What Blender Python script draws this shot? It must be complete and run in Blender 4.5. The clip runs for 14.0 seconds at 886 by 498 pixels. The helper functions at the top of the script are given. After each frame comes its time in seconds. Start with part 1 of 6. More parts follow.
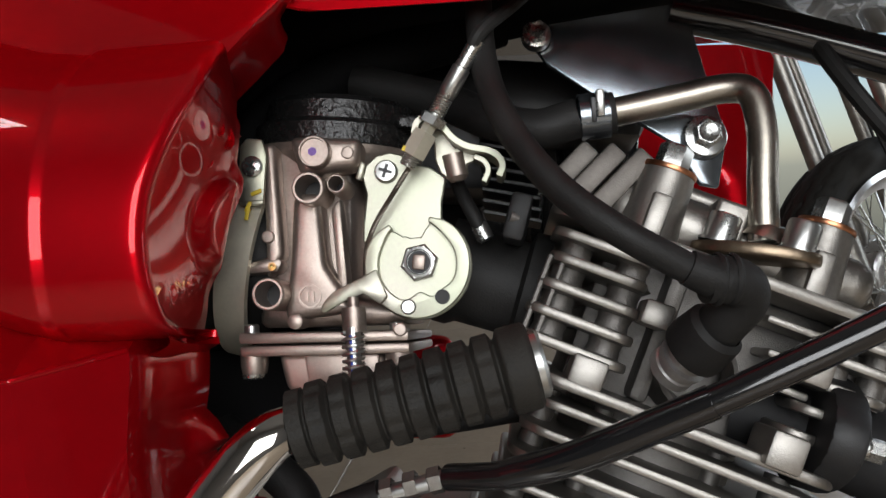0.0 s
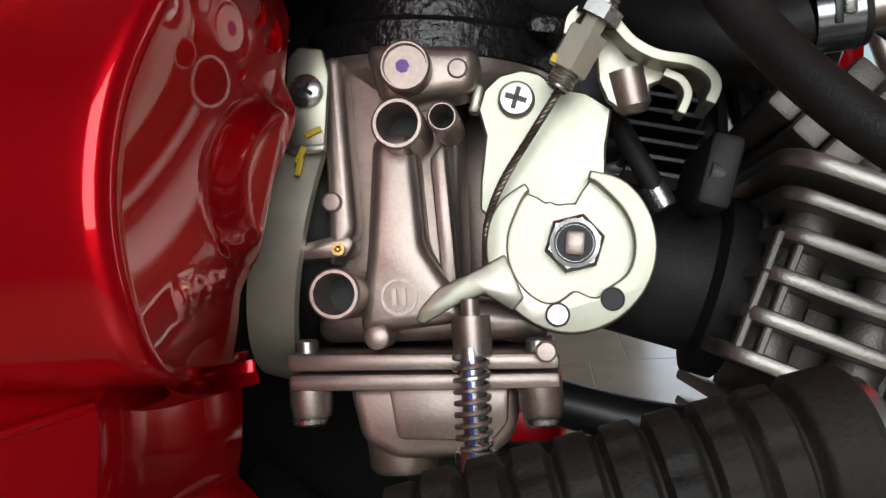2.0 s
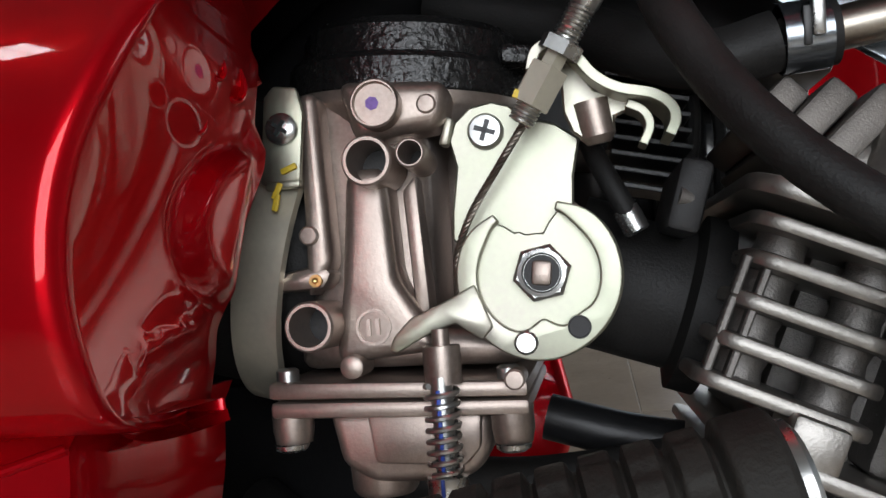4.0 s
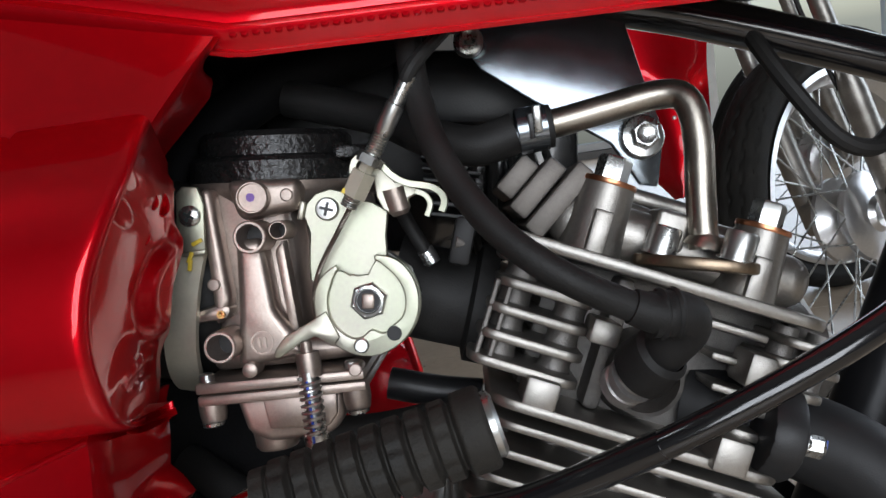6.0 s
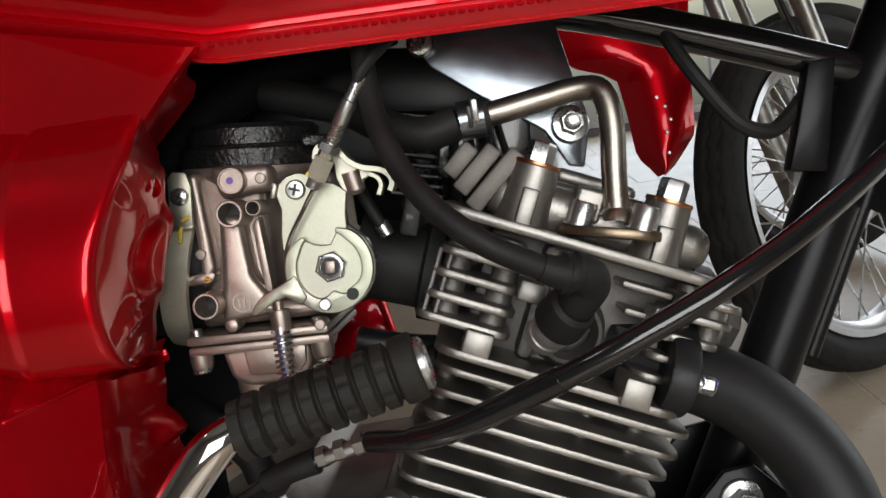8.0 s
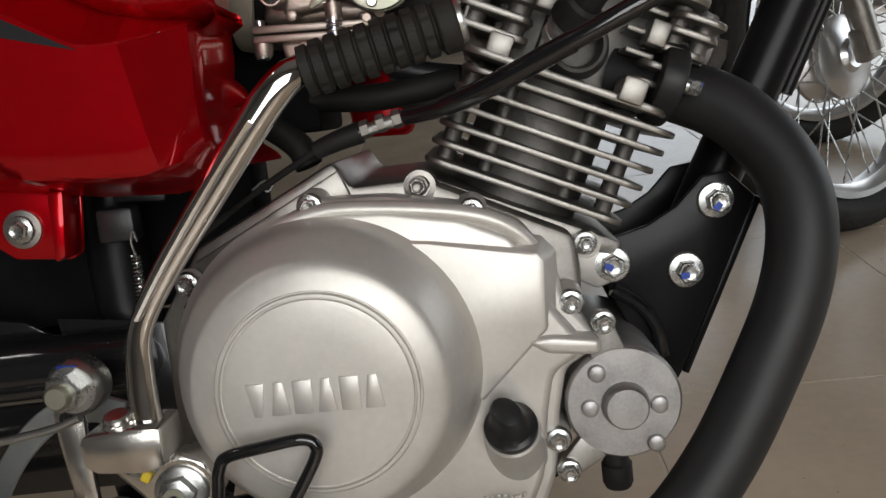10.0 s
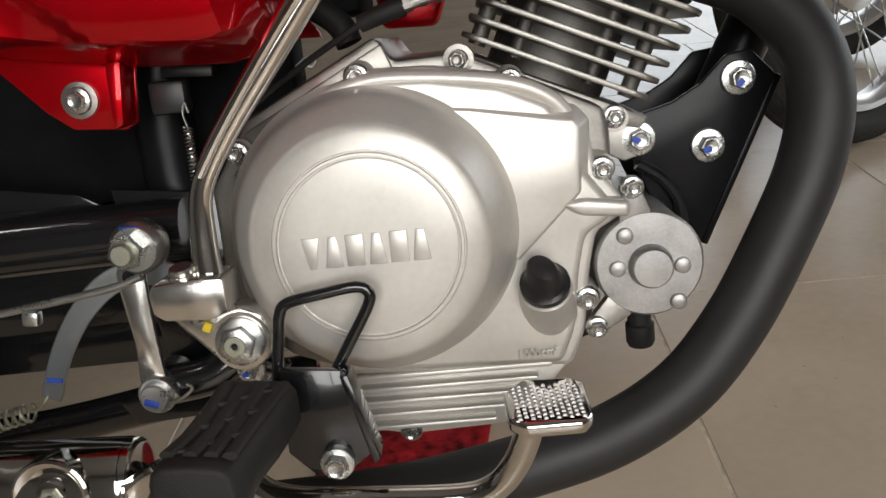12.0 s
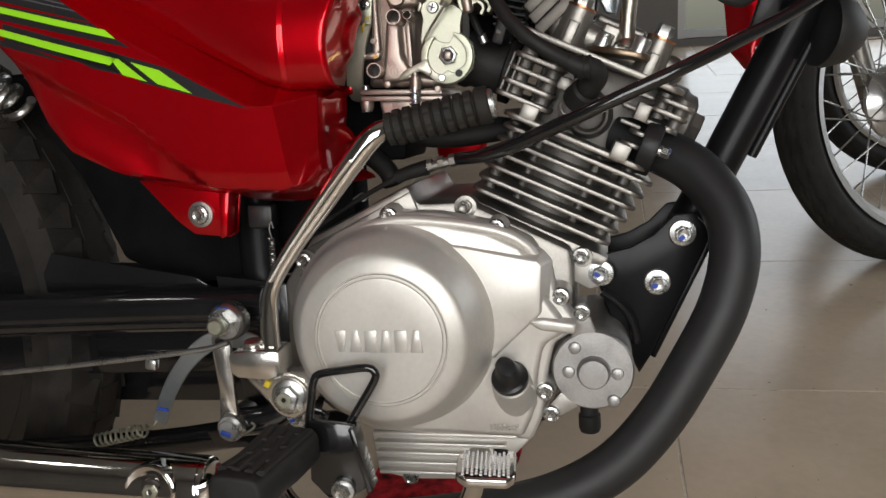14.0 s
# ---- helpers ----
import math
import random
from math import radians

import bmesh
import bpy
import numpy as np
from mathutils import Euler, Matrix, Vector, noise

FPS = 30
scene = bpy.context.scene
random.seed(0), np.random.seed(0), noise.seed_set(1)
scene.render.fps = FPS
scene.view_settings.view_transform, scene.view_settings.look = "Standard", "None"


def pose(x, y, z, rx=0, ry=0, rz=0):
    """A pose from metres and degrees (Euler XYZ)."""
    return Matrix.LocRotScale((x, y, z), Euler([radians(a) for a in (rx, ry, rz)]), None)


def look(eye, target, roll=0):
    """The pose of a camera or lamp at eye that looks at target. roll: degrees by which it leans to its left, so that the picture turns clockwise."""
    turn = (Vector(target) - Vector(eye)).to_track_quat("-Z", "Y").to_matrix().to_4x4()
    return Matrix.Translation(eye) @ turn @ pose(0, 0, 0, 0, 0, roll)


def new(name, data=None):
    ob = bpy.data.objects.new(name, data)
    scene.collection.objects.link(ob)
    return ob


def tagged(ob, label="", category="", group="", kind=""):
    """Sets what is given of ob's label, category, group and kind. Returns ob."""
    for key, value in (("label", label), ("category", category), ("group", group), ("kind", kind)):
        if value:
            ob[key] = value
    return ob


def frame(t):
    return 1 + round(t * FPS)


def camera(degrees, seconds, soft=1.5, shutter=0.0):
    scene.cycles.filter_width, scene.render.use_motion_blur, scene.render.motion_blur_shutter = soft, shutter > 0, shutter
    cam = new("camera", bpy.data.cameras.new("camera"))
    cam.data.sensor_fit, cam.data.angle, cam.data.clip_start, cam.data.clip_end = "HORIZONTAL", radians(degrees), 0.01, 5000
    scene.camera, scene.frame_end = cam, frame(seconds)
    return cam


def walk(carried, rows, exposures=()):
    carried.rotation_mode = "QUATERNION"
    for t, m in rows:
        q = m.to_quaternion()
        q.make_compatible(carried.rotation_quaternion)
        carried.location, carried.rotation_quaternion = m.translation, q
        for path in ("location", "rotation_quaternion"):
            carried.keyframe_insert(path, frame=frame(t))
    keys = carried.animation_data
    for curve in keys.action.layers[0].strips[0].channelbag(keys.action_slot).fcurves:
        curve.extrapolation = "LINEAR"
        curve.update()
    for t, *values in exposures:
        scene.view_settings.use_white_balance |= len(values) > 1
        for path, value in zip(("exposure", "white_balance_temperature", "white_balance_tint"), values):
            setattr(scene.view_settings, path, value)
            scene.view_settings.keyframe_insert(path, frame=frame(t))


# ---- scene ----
EXPOSURES = [(0.0, 0.0, 6300, 10), (2.0, -0.05, 6200, 10), (2.5, -0.17, 6200, 10), (5.0, 0.08, 5950, 10), (6.0, 0.10, 5950, 10), (6.5, 0.08, 6150, 10), (7.0, 0.02, 6350, 10), (9.3, -0.1, 6500, 10),
             (9.7, -0.2, 6500, 10), (10.0, -0.3, 6500, 10), (10.5, -0.01, 6600, 10), (11.0, 0.07, 6600, 10), (11.5, 0.07, 6650, 10), (12.5, 0.10, 6550, 10), (13.2, 0.12, 6450, 10), (14.0, -0.04, 6550, 10)]
# The motorcycle rests on its side stand and leans away from the camera: BIKE carries its own upright axes into the room.
BIKE = pose(0, 0, -0.0197, -9, 0, 0)
cam = camera(54.1, 14.0)
PATH = [
    (0, (0.01772, 0.13931, 0.55067), (-0.13733, 2.12906, 0.42090), -4.30),
    (0.5, (0.01404, 0.19733, 0.53151), (-0.20316, 2.18525, 0.49998), -4.51),
    (1, (0.00052, 0.24146, 0.53617), (-0.25601, 2.22380, 0.46878), -4.97),
    (1.5, (-0.01500, 0.25441, 0.54215), (-0.26583, 2.23505, 0.42321), -4.83),
    (2, (-0.02644, 0.26254, 0.54555), (-0.24815, 2.24091, 0.35347), -4.32),
    (2.5, (-0.02004, 0.27285, 0.54940), (-0.28136, 2.23901, 0.29267), -4.42),
    (2.7, (-0.01970, 0.27364, 0.55078), (-0.29698, 2.23585, 0.28093), -4.68),
    (4.8, (-0.00239, 0.24090, 0.56706), (-0.31549, 2.20712, 0.37746), -5.92),
    (5, (-0.00419, 0.23441, 0.58046), (-0.25335, 2.20314, 0.33140), -6.18),
    (5.5, (0.00557, 0.19520, 0.59765), (-0.11787, 2.16379, 0.26684), -7.77),
    (6, (0.02410, 0.14542, 0.60376), (-0.03789, 2.10860, 0.22681), -8.35),
    (6.5, (0.02761, 0.12592, 0.60478), (0.01589, 2.08404, 0.19778), -8.56),
    (7, (0.04012, 0.12665, 0.60883), (-0.00210, 2.08390, 0.19967), -10.10),
    (7.2, (0.04839, 0.11907, 0.61172), (-0.02704, 2.07442, 0.19831), -10.78),
    (9.3, (0.05427, 0.02372, 0.56497), (-0.01849, 1.97424, 0.12889), -6.30),
    (9.5, (0.03931, 0.01076, 0.54788), (-0.03107, 1.95335, 0.07736), -6.34),
    (10, (0.02714, -0.01659, 0.52168), (-0.07970, 1.88270, -0.09581), -6.66),
    (10.5, (0.01535, -0.04088, 0.50147), (-0.08994, 1.81122, -0.24595), -6.62),
    (11, (-0.00276, -0.06284, 0.48449), (-0.11701, 1.75374, -0.34436), -6.49),
    (11.5, (-0.00298, -0.06411, 0.48620), (-0.11392, 1.75546, -0.33652), -6.40),
    (12, (0.00090, -0.05676, 0.50061), (-0.10955, 1.78742, -0.26541), -6.59),
    (12.5, (0.00320, -0.05223, 0.54210), (-0.10956, 1.81241, -0.17234), -6.79),
    (13, (0.01533, -0.08898, 0.60900), (-0.08069, 1.77694, -0.10452), -5.66),
    (13.5, (0.03231, -0.14339, 0.62181), (-0.12313, 1.72616, -0.07147), -4.44),
    (14, (0.10333, -0.20780, 0.59191), (-0.27023, 1.65620, -0.02934), -4.25),
]
walk(cam, [(t, look(eye, target, roll)) for t, eye, target, roll in PATH], EXPOSURES)

# ---------------------------------------------------------------- light
world = bpy.data.worlds.new("sky")
scene.world = world
world.use_nodes = True
wn = world.node_tree
sky = wn.nodes.new("ShaderNodeTexSky")
sky.sky_type, sky.sun_disc = "NISHITA", False
sky.sun_elevation, sky.sun_rotation = radians(42), radians(150)
wn.links.new(sky.outputs[0], wn.nodes["Background"].inputs[0])
wn.nodes["Background"].inputs[1].default_value = 0.12


def window_light(name, eye, target, w, h, watts, tint=(1, 0.98, 0.95)):
    """Daylight that comes in through a window's opening."""
    data = bpy.data.lights.new(name, "AREA")
    data.shape, data.size, data.size_y, data.energy, data.color = "RECTANGLE", w, h, watts, tint
    ob = new(name, data)
    ob.matrix_world = look(eye, target)
    return ob


window_light("window_light", (0.38, -1.96, 1.25), (0.15, 0.5, 0.62), 2.0, 1.40, 51)
window_light("window_light", (3.85, 2.2, 1.3), (1.0, 1.6, 0.2), 2.0, 2.0, 40, (0.95, 0.98, 1.0))
window_light("door_light", (2.20, 5.50, 1.17), (2.20, 0.0, 1.17), 3.2, 2.2, 34, (0.97, 0.99, 1.0))


# ---------------------------------------------------------------- materials
def material(name, color, rough=0.5, metal=0.0, coat=0.0, spec=0.5, noise_scale=0.0, var=0.15, bump=0.0, bump_scale=None,
             rough_var=0.0, dark=None, spots=0.0):
    """Principled surface with stains at a broad scale, grain at a fine one and relief."""
    m = bpy.data.materials.new(name)
    m.use_nodes = True
    nt = m.node_tree
    b = nt.nodes["Principled BSDF"]
    b.inputs["Base Color"].default_value = (*color, 1)
    b.inputs["Roughness"].default_value = rough
    b.inputs["Metallic"].default_value = metal
    b.inputs["Coat Weight"].default_value = coat
    b.inputs["Coat Roughness"].default_value = 0.03
    b.inputs["Coat IOR"].default_value = 1.38
    b.inputs["Specular IOR Level"].default_value = spec
    if noise_scale:
        geo = nt.nodes.new("ShaderNodeTexCoord")
        broad, fine = nt.nodes.new("ShaderNodeTexNoise"), nt.nodes.new("ShaderNodeTexNoise")
        broad.inputs["Scale"].default_value, fine.inputs["Scale"].default_value = noise_scale, noise_scale * 14
        broad.inputs["Detail"].default_value, fine.inputs["Detail"].default_value = 5, 3
        for n in (broad, fine):
            nt.links.new(geo.outputs["Object"], n.inputs["Vector"])
        mix = nt.nodes.new("ShaderNodeMath")
        mix.operation = "MULTIPLY_ADD"
        mix.inputs[1].default_value = 0.35
        nt.links.new(fine.outputs["Fac"], mix.inputs[0])
        nt.links.new(broad.outputs["Fac"], mix.inputs[2])
        ramp = nt.nodes.new("ShaderNodeValToRGB")
        low = dark or tuple(c * (1 - var * 1.6) for c in color)
        ramp.color_ramp.elements[0].position, ramp.color_ramp.elements[0].color = 0.42, (*low, 1)
        ramp.color_ramp.elements[1].position, ramp.color_ramp.elements[1].color = 0.85, (*(min(1, c * (1 + var * 0.5)) for c in color), 1)
        nt.links.new(mix.outputs[0], ramp.inputs["Fac"])
        nt.links.new(ramp.outputs["Color"], b.inputs["Base Color"])
        if rough_var:
            rr = nt.nodes.new("ShaderNodeMapRange")
            rr.inputs["From Min"].default_value, rr.inputs["From Max"].default_value = 0.35, 0.95
            rr.inputs["To Min"].default_value, rr.inputs["To Max"].default_value = rough - rough_var, rough + rough_var
            nt.links.new(mix.outputs[0], rr.inputs["Value"])
            nt.links.new(rr.outputs["Result"], b.inputs["Roughness"])
        if bump:
            relief = nt.nodes.new("ShaderNodeTexNoise")
            relief.inputs["Scale"].default_value = bump_scale or noise_scale * 20
            relief.inputs["Detail"].default_value = 4
            nt.links.new(geo.outputs["Object"], relief.inputs["Vector"])
            bn = nt.nodes.new("ShaderNodeBump")
            bn.inputs["Strength"].default_value, bn.inputs["Distance"].default_value = bump, 0.001
            nt.links.new(relief.outputs["Fac"], bn.inputs["Height"])
            nt.links.new(bn.outputs["Normal"], b.inputs["Normal"])
    return m


RED = material("candy_red_paint", (0.47, 0.0015, 0.007), 0.32, 0.62, 0.75, 0.05, 9, 0.10)
RED.node_tree.nodes["Principled BSDF"].inputs["Specular Tint"].default_value = (1, 0.03, 0.05, 1)
RED.node_tree.nodes["Principled BSDF"].inputs["Coat IOR"].default_value = 1.45
SILVER = material("satin_silver_paint", (0.66, 0.635, 0.59), 0.40, 0.5, 0.1, 0.5, 18, 0.08, 0.05, 900, 0.05)
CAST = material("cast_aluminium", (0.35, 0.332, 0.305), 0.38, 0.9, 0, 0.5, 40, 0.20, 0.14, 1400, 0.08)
CAST_BRIGHT = material("pressure_die_cast", (0.42, 0.41, 0.40), 0.40, 0.8, 0, 0.5, 40, 0.22, 0.10, 1200, 0.08)
# darker copy of CAST: shade between fins, and some plain rough castings
CAST_DARK = material("rough_cast_aluminium_and_shade", (0.215, 0.203, 0.19), 0.5, 0.8, 0, 0.5, 40, 0.25, 0.3, 1400, 0.08)
SAND_CAST = material("rough_sand_cast", (0.17, 0.155, 0.14), 0.5, 0.75, 0, 0.5, 40, 0.3, 0.18, 1500, 0.08)
CABLE_STEEL = material("dull_stranded_steel", (0.22, 0.19, 0.16), 0.4, 0.9, 0, 0.5, 60, 0.3)
DUSTY_TYRE = material("dusty_tyre_rubber", (0.024, 0.021, 0.018), 0.8, 0, 0, 0.3, 30, 0.4, 0.3, 500, 0.08)
SPANGLE = material("spangled_zinc", (0.27, 0.30, 0.33), 0.22, 0.95, 0, 0.5, 120, 0.10, 0.02, 700, 0.02)
FENDER = material("dull_black_plastic", (0.007, 0.007, 0.0075), 0.7, 0, 0, 0.08, 30, 0.3, 0.1, 700, 0.08)
BRONZE = material("bronze_tinted_steel", (0.26, 0.20, 0.14), 0.35, 0.95, 0, 0.5, 50, 0.25)
BAND = material("bright_zinc_band", (0.70, 0.67, 0.55), 0.40, 0.70, 0, 0.5, 45, 0.10, 0.02, 700, 0.05)
SEMI = material("semi_gloss_black", (0.008, 0.008, 0.009), 0.32, 0, 0, 0.2, 12, 0.2, 0.06, 160, 0.05)
CARB = material("die_cast_zinc", (0.43, 0.36, 0.315), 0.40, 0.85, 0, 0.5, 60, 0.22, 0.07, 1600, 0.07)
ZINC = material("zinc_plated_steel", (0.52, 0.525, 0.51), 0.28, 0.95, 0, 0.5, 45, 0.14, 0.03, 800, 0.08)
BLUE_ZINC = material("blue_passivated_zinc", (0.42, 0.46, 0.48), 0.34, 0.9, 0, 0.5, 12, 0.12, 0.0, None, 0.05)
ZINC_GOLD = material("yellow_passivated_zinc", (0.42, 0.435, 0.34), 0.42, 0.95, 0, 0.5, 40, 0.20, 0.03, 700, 0.08, (0.36, 0.335, 0.29))
CHROME = material("chrome", (0.66, 0.645, 0.62), 0.08, 1.0, 0, 0.5, 30, 0.06, 0, None, 0.03)
POLISHED = material("polished_alloy", (0.72, 0.70, 0.66), 0.2, 0.95, 0, 0.5, 60, 0.12, 0.05, 900, 0.06)
STEEL_PIPE = material("brushed_steel_tube", (0.42, 0.385, 0.33), 0.34, 1.0, 0, 0.5, 50, 0.22, 0.06, 900, 0.08)
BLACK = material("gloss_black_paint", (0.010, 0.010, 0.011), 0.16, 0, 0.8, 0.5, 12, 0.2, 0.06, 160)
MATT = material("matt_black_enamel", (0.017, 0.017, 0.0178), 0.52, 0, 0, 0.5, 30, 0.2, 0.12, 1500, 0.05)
RUBBER = material("black_rubber", (0.015, 0.0145, 0.014), 0.60, 0, 0, 0.35, 50, 0.3, 0.2, 1200, 0.1)
RUBBER_WORN = material("dusty_ribbed_rubber", (0.021, 0.019, 0.016), 0.66, 0, 0, 0.35, 60, 0.4, 0.3, 1100, 0.1)
PLASTIC = material("black_plastic", (0.016, 0.016, 0.017), 0.38, 0, 0, 0.5, 40, 0.2, 0.1, 900, 0.06)
CAP = material("textured_black_cap", (0.009, 0.009, 0.009), 0.27, 0, 0, 0.5, 40, 0.2, 0.9, 420, 0.06)
COPPER = material("copper_washer", (0.62, 0.28, 0.15), 0.3, 1.0, 0, 0.5, 60, 0.2)
BRASS = material("brass", (0.62, 0.45, 0.18), 0.3, 1.0, 0, 0.5, 60, 0.2)
BLUE_MARK = material("blue_paint_or_glint_mark", (0.02, 0.07, 0.45), 0.5, 0, 0, 0.5, 80, 0.3)
YELLOW_MARK = material("yellow_paint_mark", (0.75, 0.55, 0.03), 0.5, 0, 0, 0.5, 80, 0.3)
VIOLET_MARK = material("violet_paint_mark", (0.25, 0.14, 0.5), 0.6, 0, 0, 0.5, 80, 0.3)
LIME = material("lime_decal", (0.36, 0.85, 0.02), 0.3, 0, 0.8, 0.5, 20, 0.06)
DECAL_GREY = material("grey_decal", (0.10, 0.10, 0.11), 0.35, 0, 0.8, 0.5, 20, 0.15)
DECAL_DARK = material("charcoal_decal", (0.016, 0.016, 0.018), 0.35, 0, 0.8, 0.5, 20, 0.15)
TYRE = material("tyre_rubber", (0.022, 0.021, 0.019), 0.78, 0, 0, 0.3, 30, 0.35, 0.3, 500, 0.08)

GLOW = material("lamp_diffuser", (0.8, 0.8, 0.78), 0.5)
GLOW.node_tree.nodes["Principled BSDF"].inputs["Emission Color"].default_value = (1, 0.98, 0.94, 1)
GLOW.node_tree.nodes["Principled BSDF"].inputs["Emission Strength"].default_value = 15


def floor_tile():
    """Glazed beige tile: cloudy body colour, scuffed smears, scattered dirt specks, each tile a shade apart."""
    m = material("beige_floor_tile", (0.60, 0.485, 0.360), 0.24, 0, 0, 0.5, 5, 0.10, 0.02, 60, 0.03)
    nt = m.node_tree
    b = nt.nodes["Principled BSDF"]
    color = b.inputs["Base Color"].links[0].from_socket
    pos = nt.nodes.new("ShaderNodeNewGeometry").outputs["Position"]

    def spots(scale, lo, hi, detail):
        n = nt.nodes.new("ShaderNodeTexNoise")
        n.inputs["Scale"].default_value, n.inputs["Detail"].default_value = scale, detail
        nt.links.new(pos, n.inputs["Vector"])
        r = nt.nodes.new("ShaderNodeMapRange")
        r.inputs["From Min"].default_value, r.inputs["From Max"].default_value = lo, hi
        nt.links.new(n.outputs["Fac"], r.inputs["Value"])
        return r.outputs["Result"]
    for fac, tint, amount in ((spots(9, 0.60, 0.75, 6), (0.36, 0.30, 0.23), 0.30), (spots(75, 0.73, 0.77, 2), (0.06, 0.05, 0.04), 0.75), (spots(2.2, 0.45, 0.7, 3), (0.48, 0.40, 0.31), 0.5)):
        k = nt.nodes.new("ShaderNodeMath")
        k.operation = "MULTIPLY"
        k.inputs[1].default_value = amount
        nt.links.new(fac, k.inputs[0])
        mix = nt.nodes.new("ShaderNodeMix")
        mix.data_type = "RGBA"
        nt.links.new(k.outputs[0], mix.inputs["Factor"])
        nt.links.new(color, mix.inputs[6])
        mix.inputs[7].default_value = (*tint, 1)
        color = mix.outputs[2]
    hue = nt.nodes.new("ShaderNodeHueSaturation")
    rnd = nt.nodes.new("ShaderNodeObjectInfo")
    val = nt.nodes.new("ShaderNodeMapRange")
    val.inputs["To Min"].default_value, val.inputs["To Max"].default_value = 0.95, 1.04
    nt.links.new(rnd.outputs["Random"], val.inputs["Value"])
    nt.links.new(val.outputs["Result"], hue.inputs["Value"])
    nt.links.new(color, hue.inputs["Color"])
    nt.links.new(hue.outputs["Color"], b.inputs["Base Color"])
    return m


TILE = floor_tile()
GROUT = material("grout", (0.60, 0.53, 0.43), 0.9, 0, 0, 0.3, 60, 0.3, 0.3, 500)
PLASTER = material("grey_plaster", (0.24, 0.23, 0.22), 0.8, 0, 0, 0.3, 3, 0.06, 0.2, 90)
MAT_RED = material("red_woven_cloth", (0.42, 0.015, 0.02), 0.95, 0, 0, 0.2, 70, 0.6, 0.8, 900)
MAT_GREY = material("grey_yarn", (0.22, 0.20, 0.18), 0.95, 0, 0, 0.2, 70, 0.5, 0.5, 900)
ALLOY_WHEEL = material("bright_alloy", (0.70, 0.70, 0.70), 0.28, 0.9, 0, 0.5, 20, 0.12)
FRAME_WHITE = material("white_window_frame", (0.75, 0.75, 0.73), 0.4, 0, 0, 0.5, 10, 0.06)


# ---------------------------------------------------------------- mesh tools
def finish(bm, name, sharp=35):
    me = bpy.data.meshes.new(name)
    bmesh.ops.recalc_face_normals(bm, faces=bm.faces)
    bm.to_mesh(me)
    bm.free()
    for p in me.polygons:
        p.use_smooth = True
    me.set_sharp_from_angle(angle=radians(sharp))
    return me


def part(name, bm, mat, parent, label="", sharp=35, kind=""):
    """Links a bmesh as one mesh object under a thing or a part."""
    me = bm if isinstance(bm, bpy.types.Mesh) else finish(bm, name, sharp)
    if not me.materials:
        me.materials.append(mat)
    ob = new(name, me)
    ob.parent = parent
    return tagged(ob, label, "", "", kind)


def axes(axis):
    d = Vector(axis).normalized()
    r = d.orthogonal().normalized() if abs(d.y) < 0.99 else Vector((1, 0, 0))
    return d, r, d.cross(r)


def prism(pts, y0, y1, bevel=0.0, seg=2, bm=None):
    """A plate: an outline in the x-z plane, from depth y0 to depth y1."""
    out = bm or bmesh.new()
    b = bmesh.new()
    f = b.faces.new([b.verts.new((x, y0, z)) for x, z in pts])
    ext = bmesh.ops.extrude_face_region(b, geom=[f])
    for v in ext["geom"]:
        if isinstance(v, bmesh.types.BMVert):
            v.co.y = y1
    bmesh.ops.recalc_face_normals(b, faces=b.faces)
    if bevel:
        bmesh.ops.bevel(b, geom=b.edges[:], offset=bevel, segments=seg, profile=0.5, affect="EDGES", clamp_overlap=True)
    return merge(out, b)


def merge(out, b, m=None):
    me = bpy.data.meshes.new("tmp")
    if m is not None:
        bmesh.ops.transform(b, matrix=m, verts=b.verts)
    b.to_mesh(me)
    b.free()
    out.from_mesh(me)
    bpy.data.meshes.remove(me)
    return out


def box(c, size, rot=(0, 0, 0), bevel=0.0, seg=2, bm=None):
    out = bm or bmesh.new()
    b = bmesh.new()
    bmesh.ops.create_cube(b, size=1)
    bmesh.ops.scale(b, vec=size, verts=b.verts)
    if bevel:
        bmesh.ops.bevel(b, geom=b.edges[:], offset=bevel, segments=seg, profile=0.5, affect="EDGES", clamp_overlap=True)
    return merge(out, b, pose(*c, *rot))


def lathe(origin, axis, profile, n=40, bm=None, a0=0.0, a1=360.0, closed=True):
    """Turned form: (radius, height along the axis) pairs."""
    out = bm or bmesh.new()
    d, r, u = axes(axis)
    o = Vector(origin)
    full = abs(a1 - a0) >= 359.9
    steps = n if full else n + 1
    rings = []
    for rad, h in profile:
        if rad <= 1e-6:
            rings.append([out.verts.new(o + d * h)])
            continue
        ring = []
        for i in range(steps):
            a = radians(a0 + (a1 - a0) * i / n)
            ring.append(out.verts.new(o + d * h + (r * math.cos(a) + u * math.sin(a)) * rad))
        rings.append(ring)
    for p, q in zip(rings, rings[1:]):
        for i in range(n):
            j = (i + 1) % steps
            if len(p) == 1 and len(q) == 1:
                continue
            if len(p) == 1:
                out.faces.new((p[0], q[j], q[i]))
            elif len(q) == 1:
                out.faces.new((p[i], p[j], q[0]))
            else:
                out.faces.new((p[i], p[j], q[j], q[i]))
    return out


def spline(pts, steps=8):
    """A smooth line through the points."""
    p = [Vector(q) for q in pts]
    p = [2 * p[0] - p[1]] + p + [2 * p[-1] - p[-2]]
    out = []
    for i in range(1, len(p) - 2):
        a, b, c, d = p[i - 1:i + 3]
        for k in range(steps):
            t = k / steps
            out.append(0.5 * (2 * b + (c - a) * t + (2 * a - 5 * b + 4 * c - d) * t * t + (3 * b - a - 3 * c + d) * t ** 3))
    out.append(p[-2])
    return out


